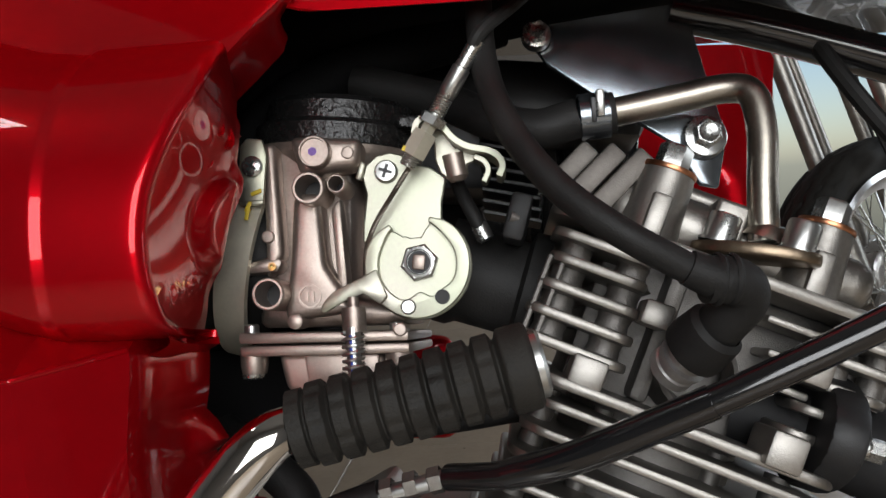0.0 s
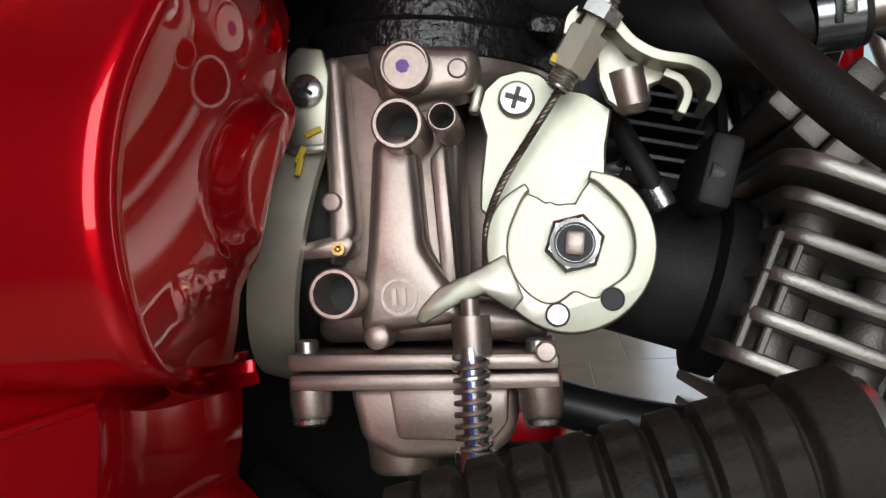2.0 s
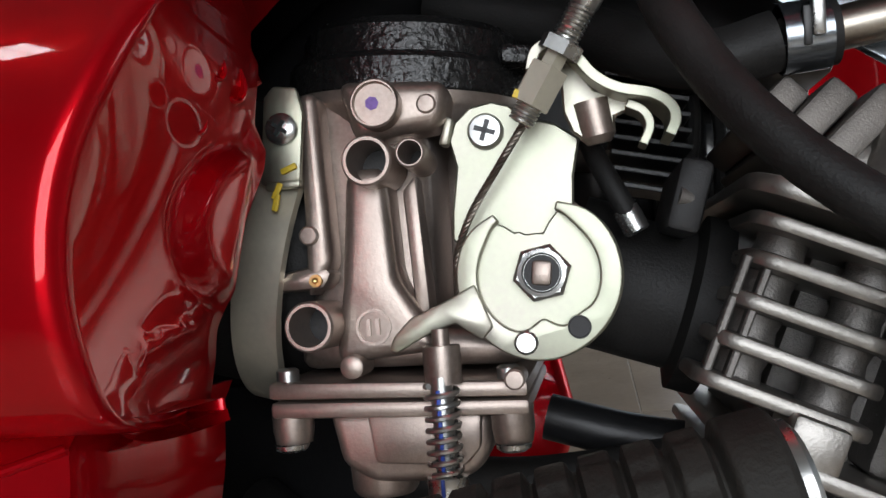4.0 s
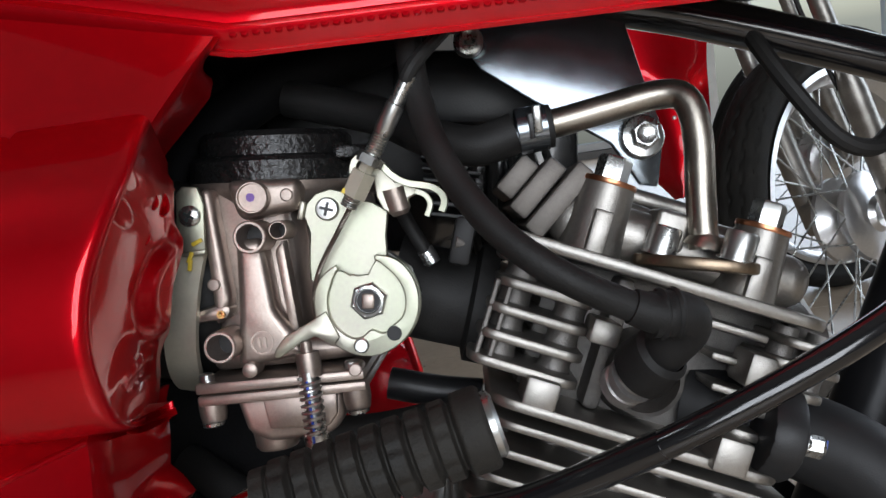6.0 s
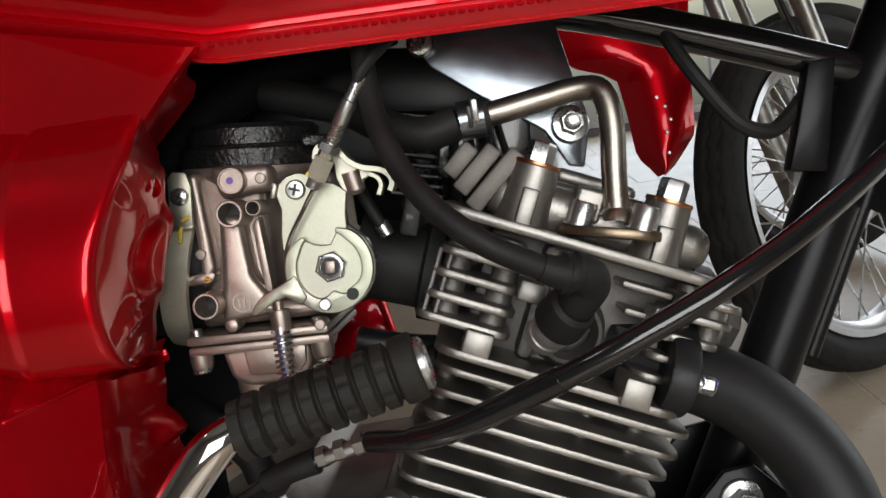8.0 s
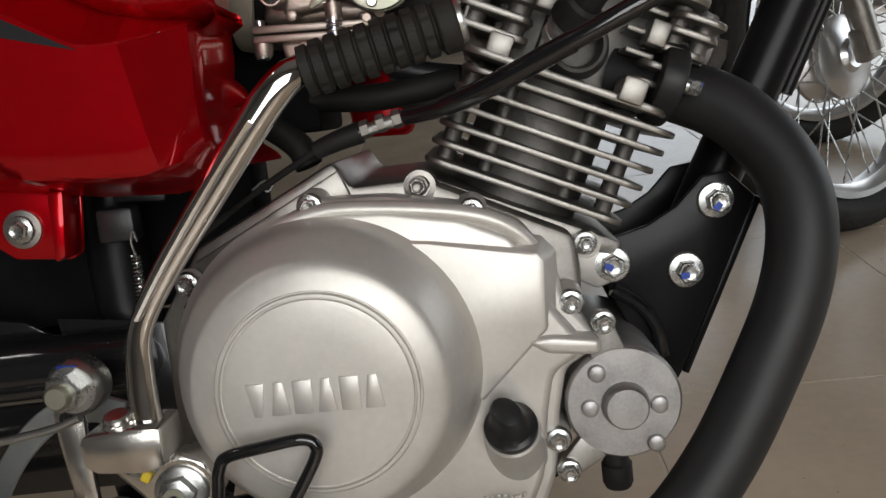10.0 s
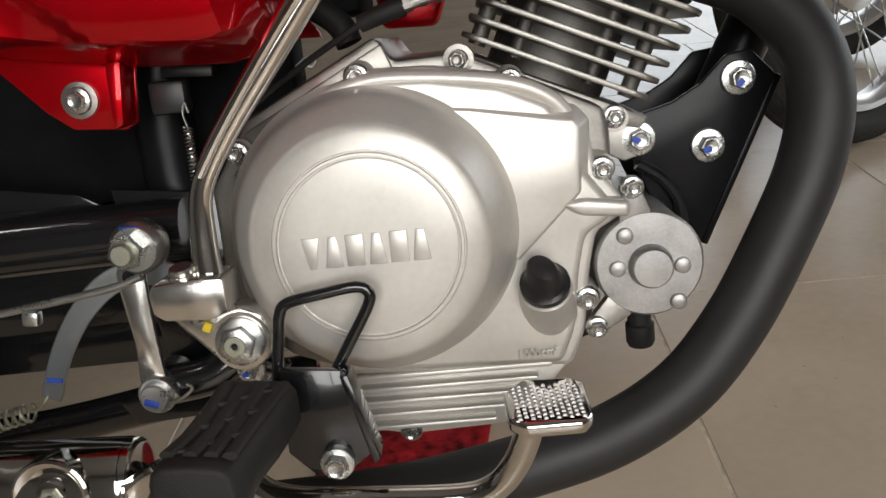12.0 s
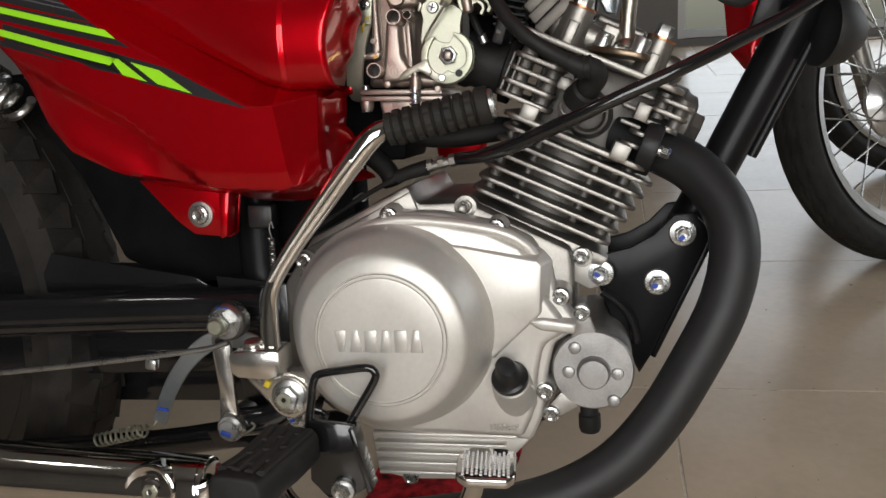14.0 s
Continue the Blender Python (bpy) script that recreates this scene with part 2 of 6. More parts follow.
def tube(pts, radius, n=14, steps=8, bm=None, flat=1.0, caps=True, smooth=True):
    """A round bar or hose along the points; radius may be a function of 0..1."""
    out = bm or bmesh.new()
    line = spline(pts, steps) if smooth else [Vector(p) for p in pts]
    rad = radius if callable(radius) else (lambda s: radius)
    rings, ref = [], None
    for i, p in enumerate(line):
        d = (line[min(i + 1, len(line) - 1)] - line[max(i - 1, 0)]).normalized()
        if ref is None:
            ref = Vector((0, 1, 0)) if abs(d.y) < 0.9 else Vector((0, 0, 1))
        side = d.cross(ref).normalized()
        ref = side.cross(d).normalized()
        rr = rad(i / (len(line) - 1))
        rings.append([out.verts.new(p + (side * math.cos(2 * math.pi * k / n) + ref * flat * math.sin(2 * math.pi * k / n)) * rr) for k in range(n)])
    for a, b in zip(rings, rings[1:]):
        for k in range(n):
            out.faces.new((a[k], a[(k + 1) % n], b[(k + 1) % n], b[k]))
    if caps:
        out.faces.new(rings[0][::-1]), out.faces.new(rings[-1])
    return out


def hexagon(origin, axis, across, h, bm=None, chamfer=0.12):
    """A hexagon head with chamfered corners."""
    out = bm or bmesh.new()
    d, r, u = axes(axis)
    o = Vector(origin)
    rings = []
    for s, k in ((1, 0), (1, 1 - chamfer), (0.86, 1)):
        rings.append([out.verts.new(o + d * h * k + (r * math.cos(radians(60 * i + 10)) + u * math.sin(radians(60 * i + 10))) * across / 1.732 * s) for i in range(6)])
    for a, b in zip(rings, rings[1:]):
        for i in range(6):
            out.faces.new((a[i], a[(i + 1) % 6], b[(i + 1) % 6], b[i]))
    out.faces.new(rings[-1])
    return out


BOLTS = {}


def bolt(parent, at, axis=(0, -1, 0), hexsize=0.010, flange=0.0075, h=0.006, mat=None, mark=False, name="bolt", recess=True, label=""):
    """A flanged hexagon bolt whose head stands out along the axis; copies of a size share one mesh."""
    mat = mat or ZINC
    key = (hexsize, flange, h, mat.name, recess)
    if key not in BOLTS:
        bm = lathe((0, 0, 0), (0, 0, 1), [(flange, -0.003), (flange, 0.0012), (flange * 0.93, 0.002), (hexsize * 0.5, 0.0026)], 24)
        hexagon((0, 0, 0.0015), (0, 0, 1), hexsize, h, bm)
        if recess:
            lathe((0, 0, 0.0015 + h), (0, 0, 1), [(hexsize * 0.40, 0.0), (hexsize * 0.36, 0.0006), (hexsize * 0.30, 0.0003), (0, -0.0002)], 20, bm)
        me = finish(bm, "bolt", 30)
        me.materials.append(mat)
        BOLTS[key] = me
    ob = part(name, BOLTS[key], mat, parent, label)
    ob.matrix_local = Matrix.Translation(at) @ Vector(axis).to_track_quat("Z", "Y").to_matrix().to_4x4() @ pose(0, 0, 0, 0, 0, 37 * len(parent.children))
    if mark:
        m = part("paint_or_glint_mark", box((0, 0, 0), (hexsize * 0.42, hexsize * 0.3, 0.0006)), BLUE_MARK, ob, "dab of blue inspection paint")
        m.matrix_local = pose(hexsize * 0.22, hexsize * 0.1, 0.0022 + h)
    return ob


def coil(a, b, radius, wire, turns, n=8):
    """A coil spring between two points."""
    a, b = Vector(a), Vector(b)
    _, r, u = axes(b - a)
    k = int(turns * 12)
    pts = [a + (b - a) * (i / k) + (r * math.cos(2 * math.pi * turns * i / k) + u * math.sin(2 * math.pi * turns * i / k)) * radius for i in range(k + 1)]
    return tube(pts, wire, n, smooth=False)


def surface(fn, us, vs, thickness=0.003, bm=None):
    """A pressed or moulded skin: fn(u, v) gives its outer points; it is given a thickness inwards."""
    out = bm or bmesh.new()
    grid = [[out.verts.new(fn(u, v)) for v in vs] for u in us]
    for i in range(len(us) - 1):
        for j in range(len(vs) - 1):
            out.faces.new((grid[i][j], grid[i + 1][j], grid[i + 1][j + 1], grid[i][j + 1]))
    bmesh.ops.recalc_face_normals(out, faces=out.faces)
    ref = sum((f.normal.y for f in out.faces), 0.0)
    if ref > 0:
        bmesh.ops.reverse_faces(out, faces=out.faces)
    bmesh.ops.solidify(out, geom=out.faces[:], thickness=thickness)
    return out


def span(a, b, n):
    return [a + (b - a) * i / n for i in range(n + 1)]


def step(a, b, t):
    t = min(1, max(0, (t - a) / (b - a)))
    return t * t * (3 - 2 * t)


# ---------------------------------------------------------------- the room
def slab(name, c, size, mat, label, category, kind="structure", parent=None):
    ob = part(name, box(c, size), mat, parent)
    tagged(ob, label, category, "", kind)
    return ob


floor = slab("floor", (0.6, 2.2, -0.0508), (7.0, 8.6, 0.1), GROUT, "showroom floor laid with large beige glazed tiles", "floor")
slab("ceiling", (0.6, 2.2, 3.05), (7.0, 8.6, 0.1), PLASTER, "plain grey showroom ceiling", "ceiling")
slab("wall_west", (-2.95, 2.2, 1.5), (0.1, 8.6, 3.0), PLASTER, "plain grey plastered showroom wall", "wall")


def wall_with_opening(name, p, q, z0, z1, openings):
    """A wall from p to q in plan, with openings (from, to, sill, head) measured along it."""
    p, q = Vector((*p, 0)), Vector((*q, 0))
    d = (q - p)
    length, ang = d.length, math.degrees(math.atan2(d.y, d.x))
    bm = bmesh.new()
    cuts, at = sorted(openings), 0.0
    for a, b, s, h in cuts:
        box(((at + a) / 2, 0, (z0 + z1) / 2), (a - at, 0.14, z1 - z0), bm=bm)
        box(((a + b) / 2, 0, (z0 + s) / 2), (b - a, 0.14, s - z0), bm=bm)
        box(((a + b) / 2, 0, (h + z1) / 2), (b - a, 0.14, z1 - h), bm=bm)
        at = b
    box(((at + length) / 2, 0, (z0 + z1) / 2), (length - at, 0.14, z1 - z0), bm=bm)
    bmesh.ops.transform(bm, matrix=pose(p.x, p.y, 0, 0, 0, ang), verts=bm.verts)
    ob = part(name, bm, PLASTER, None)
    tagged(ob, "grey plastered wall with large window openings", "wall", "", "structure")
    for a, b, s, h in cuts:
        w = bmesh.new()
        for x in (a + 0.025, b - 0.025, a + (b - a) / 3, a + 2 * (b - a) / 3):
            box((x, 0, (s + h) / 2), (0.05, 0.06, h - s), bm=w)
        for z in (s + 0.025, h - 0.025, s + (h - s) * 0.62):
            box(((a + b) / 2, 0.003, z), (b - a - 0.1, 0.05, 0.045), bm=w)
        bmesh.ops.transform(w, matrix=pose(p.x, p.y, 0, 0, 0, ang), verts=w.verts)
        part("window_frame", w, FRAME_WHITE, ob, "white aluminium window frame")


wall_with_opening("wall_south", (-2.9, -2.05), (4.1, -2.05), 0, 3.0, [(2.24, 4.32, 0.52, 1.98)])
wall_with_opening("wall_east", (4.05, -1.98), (4.05, 6.5), 0, 3.0, [(3.1, 5.2, 0.2, 2.4)])
wall_with_opening("wall_north", (-2.9, 5.64), (3.98, 5.64), 0, 3.0, [(3.45, 6.75, 0.04, 2.32)])


def ceiling_lamp():
    lamp = new("ceiling_light")
    lamp.matrix_world = pose(-1.70, -0.10, 3.0, 0, 0, 20)
    tagged(lamp, "small square white ceiling lamp", "lamp")
    frame_bm = bmesh.new()
    for k in range(4):
        merge(frame_bm, box((0, 0.115, -0.02), (0.25, 0.02, 0.04), (0, 0, 0), 0.003), Matrix.Rotation(math.pi / 2 * k, 4, "Z"))
    part("lamp_frame", frame_bm, FRAME_WHITE, lamp)
    for x in (-0.055, 0.055):
        part("diffuser", box((x, 0, -0.018), (0.092, 0.205, 0.012), (0, 0, 0), 0.003), GLOW, lamp, "glowing white diffuser")


ceiling_lamp()

# ---------------------------------------------------------------- the motorcycle
bike = new("motorcycle")
bike.matrix_world = BIKE
tagged(bike, "red commuter motorcycle with silver engine, leaning on its side stand", "motorcycle")

# cylinder axes: E runs along the fins, A up the barrel
TILT = radians(24.6)
E = Vector((math.cos(TILT), 0, -math.sin(TILT)))
A = Vector((math.sin(TILT), 0, math.cos(TILT)))
O = Vector((-0.004, 0.46, 0.507))


def barrel(u, v, y):
    p = O + E * u + A * v
    return Vector((p.x, y, p.z))


def barrel_slab(u0, u1, v0, v1, y0, y1, bevel=0.0, bm=None, seg=2):
    c = barrel((u0 + u1) / 2, (v0 + v1) / 2, (y0 + y1) / 2)
    return box(c, (abs(u1 - u0), abs(y1 - y0), abs(v1 - v0)), (0, 24.6, 0), bevel, seg, bm)


def fin(u0, u1, v, y0, y1, thick=0.0037, corner=0.012, bm=None):
    """One cooling fin with rounded corners and a soft edge."""
    out = bm or bmesh.new()
    b = bmesh.new()
    pts = []
    for cu, cy, a in ((u1 - corner, y1 - corner, 0), (u0 + corner, y1 - corner, 90), (u0 + corner, y0 + corner, 180), (u1 - corner, y0 + corner, 270)):
        for k in range(5):
            t = radians(a + 22.5 * k)
            pts.append((cu + corner * math.cos(t), cy + corner * math.sin(t)))
    f = b.faces.new([b.verts.new((x, y, -thick / 2)) for x, y in pts])
    ext = bmesh.ops.extrude_face_region(b, geom=[f])
    bmesh.ops.translate(b, vec=(0, 0, thick), verts=[v2 for v2 in ext["geom"] if isinstance(v2, bmesh.types.BMVert)])
    bmesh.ops.recalc_face_normals(b, faces=b.faces)
    bmesh.ops.bevel(b, geom=[e for e in b.edges if abs(e.verts[0].co.z - e.verts[1].co.z) < 1e-6], offset=thick * 0.3, segments=2, affect="EDGES", profile=0.5)
    m = Matrix.Translation(O + A * v - Vector((0, O.y, 0))) @ pose(0, 0, 0, 0, 24.6, 0)
    return merge(out, b, m)


def build_cylinder():
    # core toned darker than its fins, as shade in the gaps
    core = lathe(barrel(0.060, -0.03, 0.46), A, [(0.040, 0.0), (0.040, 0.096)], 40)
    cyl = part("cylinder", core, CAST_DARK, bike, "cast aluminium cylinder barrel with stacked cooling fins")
    for i in range(6):
        part("fin", fin(-0.001 + 0.0008 * i, 0.120 + 0.0022 * i, 0.0112 * i, 0.392, 0.530), CAST, cyl)
    # through-bolt columns between the fins, darkened to paint in the gaps' shade
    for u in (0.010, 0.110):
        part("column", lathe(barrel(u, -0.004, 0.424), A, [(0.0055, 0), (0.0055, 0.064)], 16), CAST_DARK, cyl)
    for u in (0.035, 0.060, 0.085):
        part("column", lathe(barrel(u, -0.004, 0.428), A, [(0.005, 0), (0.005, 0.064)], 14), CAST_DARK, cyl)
    part("base_flange", barrel_slab(-0.004, 0.124, -0.022, -0.010, 0.400, 0.525, 0.003), CAST, cyl)
    # head
    head = part("cylinder_head", barrel_slab(0.012, 0.120, 0.0625, 0.128, 0.430, 0.515, 0.004), CAST_DARK, bike,
                "cast aluminium cylinder head with short cooling fins")
    part("gasket_flange", fin(0.0, 0.121, 0.0655, 0.386, 0.530, 0.0045), CAST, head)
    for i, v in enumerate((0.0785, 0.0895, 0.1005, 0.1115)):
        part("fin", fin(-0.013 + 0.001 * i, 0.034 - 0.001 * i, v, 0.392, 0.525, 0.0042, 0.008), CAST, head)
    part("fin", fin(-0.012, 0.030, 0.1215, 0.394, 0.525, 0.0042, 0.008), CAST, head)
    for i, v in enumerate((0.079, 0.0895, 0.1005, 0.1115, 0.1205)):
        part("fin", fin(0.094 + 0.003 * i, (0.1135, 0.1185, 0.131, 0.135, 0.137)[i], v, 0.394, 0.525, 0.0040, 0.008), CAST, head)
    # head columns take the darker tone for shade between fins
    for u in (0.000, 0.024):
        prof = []
        for v in (0.0785, 0.0895, 0.1005, 0.1115):
            prof += [(0.0105, v - 0.066), (0.0072, v - 0.0635), (0.0066, v - 0.0605), (0.0072, v - 0.0575)]
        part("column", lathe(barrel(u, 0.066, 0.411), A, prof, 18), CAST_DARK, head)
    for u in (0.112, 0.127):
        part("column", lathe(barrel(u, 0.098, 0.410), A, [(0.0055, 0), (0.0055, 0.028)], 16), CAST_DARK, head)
    for u, y in ((0.0195, 0.3865), (0.0965, 0.3800)):
        part("lug", barrel_slab(u - 0.007, u + 0.007, 0.0645, 0.0785, y, 0.41, 0.0015), CAST, head, "square machined lug")
    part("lug", barrel_slab(0.031, 0.043, 0.098, 0.108, 0.388, 0.41, 0.0015), CAST, head)
    # short posts that tie the fin ends together
    for v in (0.0785, 0.0895, 0.1005):
        for u in (-0.0105, -0.0050):
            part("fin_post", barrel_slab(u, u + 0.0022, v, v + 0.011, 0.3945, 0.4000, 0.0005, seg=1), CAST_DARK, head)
    # pocket in the darker tone, its recess shade put into the colour
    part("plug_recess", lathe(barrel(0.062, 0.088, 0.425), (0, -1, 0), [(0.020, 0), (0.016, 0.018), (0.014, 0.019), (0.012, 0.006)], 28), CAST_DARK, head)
    # fins that run from the plug pocket to the exhaust side
    for u0, u1, v, y in ((0.079, 0.104, 0.1165, 0.402), (0.084, 0.106, 0.1040, 0.404), (0.087, 0.104, 0.0920, 0.402)):
        part("pocket_fin", barrel_slab(u0, u1, v, v + 0.0034, y, 0.440, 0.0012), CAST, head)
    # pocket wall carries the same painted-in recess shade
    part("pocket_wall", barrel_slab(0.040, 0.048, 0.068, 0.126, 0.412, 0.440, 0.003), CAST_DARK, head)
    part("lug", barrel_slab(0.0945, 0.1055, 0.0985, 0.1125, 0.388, 0.412, 0.0015), CAST, head, "square machined lug")
    # rocker cover
    cover = part("rocker_cover", barrel_slab(0.004, 0.118, 0.132, 0.155, 0.408, 0.520, 0.010, seg=4), CAST, bike,
                 "silver cast rocker cover with bolted towers")
    part("cover_flange", fin(-0.016, 0.124, 0.1300, 0.392, 0.527, 0.0055, 0.012), CAST, cover)
    for u0, u1, top in ((0.014, 0.050, 0.158), (0.050, 0.100, 0.160)):
        part("rib", barrel_slab(u0, u1, 0.150, top, 0.425, 0.505, 0.006, seg=3), CAST, cover)
    for u in (0.0243, 0.0912):
        part("tower", lathe(barrel(u, 0.1305, 0.412), A, [(0.0150, -0.0), (0.0132, 0.003), (0.0115, 0.0275), (0.0112, 0.0305), (0.0, 0.0305)], 28), CAST, cover)
        part("washer", lathe(barrel(u, 0.161, 0.412), A, [(0.0115, 0), (0.0118, 0.0008), (0.0115, 0.0022), (0.0, 0.0022)], 28), COPPER, cover, "copper sealing washer")
        part("plug_bolt", hexagon(barrel(u, 0.163, 0.412), A, 0.0125, 0.0105), ZINC, cover, "zinc hexagon plug")
        part("web", barrel_slab(u - 0.004, u + 0.004, 0.128, 0.150, 0.397, 0.412, 0.0015), CAST, cover)
    part("square_boss", barrel_slab(0.046, 0.060, 0.142, 0.158, 0.404, 0.425, 0.002, seg=3), CAST, cover)
    part("ridge", barrel_slab(0.036, 0.080, 0.158, 0.166, 0.440, 0.480, 0.0035, seg=3), CAST, cover)
    for u in (0.0243, 0.0912):
        part("tower_flat", barrel_slab(u - 0.0042, u + 0.0042, 0.132, 0.150, 0.3985, 0.404, 0.0008, seg=1), CAST, cover)
    # inlet rocker box with three ribs
    for x, z, length, y0 in ((0.0640, 0.6400, 0.036, 0.408), (0.0560, 0.6465, 0.028, 0.412), (0.0485, 0.6525, 0.019, 0.418)):
        part("rocker_rib", box((x, (y0 + 0.49) / 2, z), (length, 0.49 - y0, 0.0092), (0, -42, 0), 0.0016), SAND_CAST, cover)
    # round inspection cap at the front
    cap = part("inspection_cap", lathe(barrel(0.118, 0.110, 0.445), E, [(0.027, 0), (0.027, 0.010), (0.024, 0.014), (0.0235, 0.020), (0.018, 0.023), (0, 0.023)], 40), CAST_DARK, bike, "round cast inspection cap")
    part("cap_nut", hexagon(barrel(0.140, 0.110, 0.445), E, 0.022, 0.010), CAST, cap)
    return cyl, head, cover


cylinder, head, rocker_cover = build_cylinder()


def word_mesh(text, size, width, bold=0.0):
    """Raised lettering in relief, set to a given width."""
    cu = bpy.data.curves.new("lettering", "FONT")
    cu.body, cu.size, cu.extrude, cu.bevel_depth, cu.align_x, cu.align_y = text, size, 0.0010, 0.0002, "CENTER", "CENTER"
    cu.space_character, cu.offset = 1.08, bold
    tmp = bpy.data.objects.new("tmp", cu)
    scene.collection.objects.link(tmp)
    me = bpy.data.meshes.new_from_object(tmp.evaluated_get(bpy.context.evaluated_depsgraph_get()))
    bpy.data.objects.remove(tmp)
    xs = [v.co.x for v in me.vertices]
    me.transform(Matrix.Diagonal((width / (max(xs) - min(xs)), 1, 1, 1)))
    me.materials.clear()
    me.materials.append(SILVER)
    return me


def tapered(pts, y0, y1, grow):
    """A raised flat with sloping flanks: the outline at y0 widens by grow at y1."""
    n = len(pts)
    area = sum(pts[k][0] * pts[(k + 1) % n][1] - pts[(k + 1) % n][0] * pts[k][1] for k in range(n))
    side = 1 if area > 0 else -1
    low = []
    for k in range(n):
        a, p, b = Vector(pts[k - 1]), Vector(pts[k]), Vector(pts[(k + 1) % n])
        e, f = (p - a).normalized(), (b - p).normalized()
        na, nb = Vector((e.y, -e.x)) * side, Vector((f.y, -f.x)) * side
        m = (na + nb).normalized()
        low.append(p + m * (grow / max(0.6, m.dot(na))))
    bm = bmesh.new()
    top = [bm.verts.new((x, y0, z)) for x, z in pts]
    bot = [bm.verts.new((v.x, y1, v.y)) for v in low]
    bm.faces.new(top)
    for k in range(n):
        bm.faces.new((top[k], bot[k], bot[(k + 1) % n], top[(k + 1) % n]))
    bmesh.ops.bevel(bm, geom=[e for e in bm.edges if len(e.link_faces) == 2], offset=0.0016, segments=2, profile=0.5, affect="EDGES")
    bmesh.ops.recalc_face_normals(bm, faces=bm.faces)
    return bm


def build_cover():
    """Clutch cover: flange, domed round centre, raised corner and filler boss."""
    cx, cz = -0.0623, 0.4040
    outline = [(-0.088, 0.314), (0.043, 0.309), (0.052, 0.330), (0.057, 0.368), (0.062, 0.389), (0.078, 0.398), (0.079, 0.408), (0.064, 0.428),
               (0.061, 0.447), (0.045, 0.470), (0.018, 0.483), (-0.025, 0.4915), (-0.061, 0.493), (-0.097, 0.480), (-0.122, 0.464), (-0.142, 0.437),
               (-0.149, 0.410), (-0.147, 0.372), (-0.132, 0.345)]
    bm = prism(outline, 0.350, 0.374, 0.004, 3)
    inner = [(cx + (x - cx) * 0.94, cz + (z - cz) * 0.94) for x, z in outline]
    prism(inner, 0.340, 0.360, 0.006, 3, bm)
    case = part("clutch_cover", bm, SILVER, bike, "satin silver clutch cover with raised mark in a ring", 40)
    dome = lathe((cx, 0.372, cz), (0, -1, 0), [(0.0850, 0.026), (0.0818, 0.0300), (0.0797, 0.0360), (0.0782, 0.0425), (0.0772, 0.0460), (0.0755, 0.0500), (0.0735, 0.0535), (0.0652, 0.0664), (0.0638, 0.0682), (0.0618, 0.0695),
                 (0.0590, 0.0704), (0.0528, 0.0722), (0.0512, 0.0725), (0.0507, 0.0714), (0.0501, 0.0714), (0.0496, 0.0742), (0.0484, 0.0743), (0.0479, 0.0722), (0.0472, 0.0722), (0.0467, 0.0732), (0.0440, 0.0736), (0.030, 0.0740), (0, 0.0742)], 128)
    part("dome", dome, SILVER, case, sharp=25)
    plateau = [(-0.030, 0.4690), (-0.0034, 0.4656), (0.0505, 0.4558), (0.0543, 0.4512), (0.0522, 0.4158), (0.0158, 0.3808), (-0.020, 0.410)]
    part("raised_corner", tapered(plateau, 0.3370, 0.3520, 0.0075), SILVER, case, sharp=28)
    part("stiffening_rib", prism([(0.040, 0.410), (0.052, 0.402), (0.079, 0.399), (0.080, 0.408), (0.055, 0.412)], 0.336, 0.37, 0.003, 3), SILVER, case)
    part("top_rib", tube([(-0.118, 0.345, 0.458), (-0.095, 0.345, 0.474), (-0.062, 0.345, 0.486), (-0.025, 0.345, 0.485), (0.018, 0.345, 0.478), (0.042, 0.347, 0.466), (0.055, 0.350, 0.447)], 0.0048, 14), SILVER, case)
    tilt = Vector((-0.08, -0.68, 0.73)).normalized()
    mouth = Vector((0.0293, 0.3330, 0.3642))
    part("filler_boss", lathe(mouth - tilt * 0.030, tilt, [(0.0165, 0), (0.0160, 0.016), (0.0152, 0.029), (0.0142, 0.030), (0.0, 0.030)], 36), SILVER, case)
    # filler cap: a plug with a flat grip
    pb = lathe((0, 0, 0), (0, 0, 1), [(0.0138, 0), (0.0142, 0.0015), (0.0142, 0.005), (0.0120, 0.0065), (0.0112, 0.010), (0.0108, 0.018), (0.0088, 0.0215), (0.004, 0.0230), (0, 0.0232)], 36)
    for v in pb.verts:
        v.co.x *= 1 - 0.28 * step(0.006, 0.012, v.co.z)
    bmesh.ops.transform(pb, matrix=Matrix.Translation(mouth) @ tilt.to_track_quat("Z", "Y").to_matrix().to_4x4() @ pose(0, 0, 0, 0, 0, 40), verts=pb.verts)
    part("filler_cap", pb, PLASTIC, bike, "black plastic oil filler cap")
    small = word_mesh("1000cm\u00b3", 0.0062, 0.0225)
    plate_txt = part("volume_mark", small, SILVER, case, "raised cast volume marking")
    plate_txt.matrix_local = pose(0.0225, 0.3385, 0.3235, 90, -2, 0)
    # bolts with bosses round the edge
    for x, z, y in ((-0.0648, 0.4896, 0.352), (0.0195, 0.4788, 0.352), (0.0672, 0.4250, 0.353), (0.054, 0.3504, 0.350), (-0.142, 0.452, 0.368), (-0.139, 0.437, 0.366)):
        part("bolt_boss", lathe((x, 0.372, z), (0, -1, 0), [(0.0085, 0), (0.0080, 0.372 - y - 0.002), (0.0074, 0.372 - y)], 24), SILVER, case)
        bolt(case, (x, y - 0.001, z), hexsize=0.0085, flange=0.0068, h=0.005)
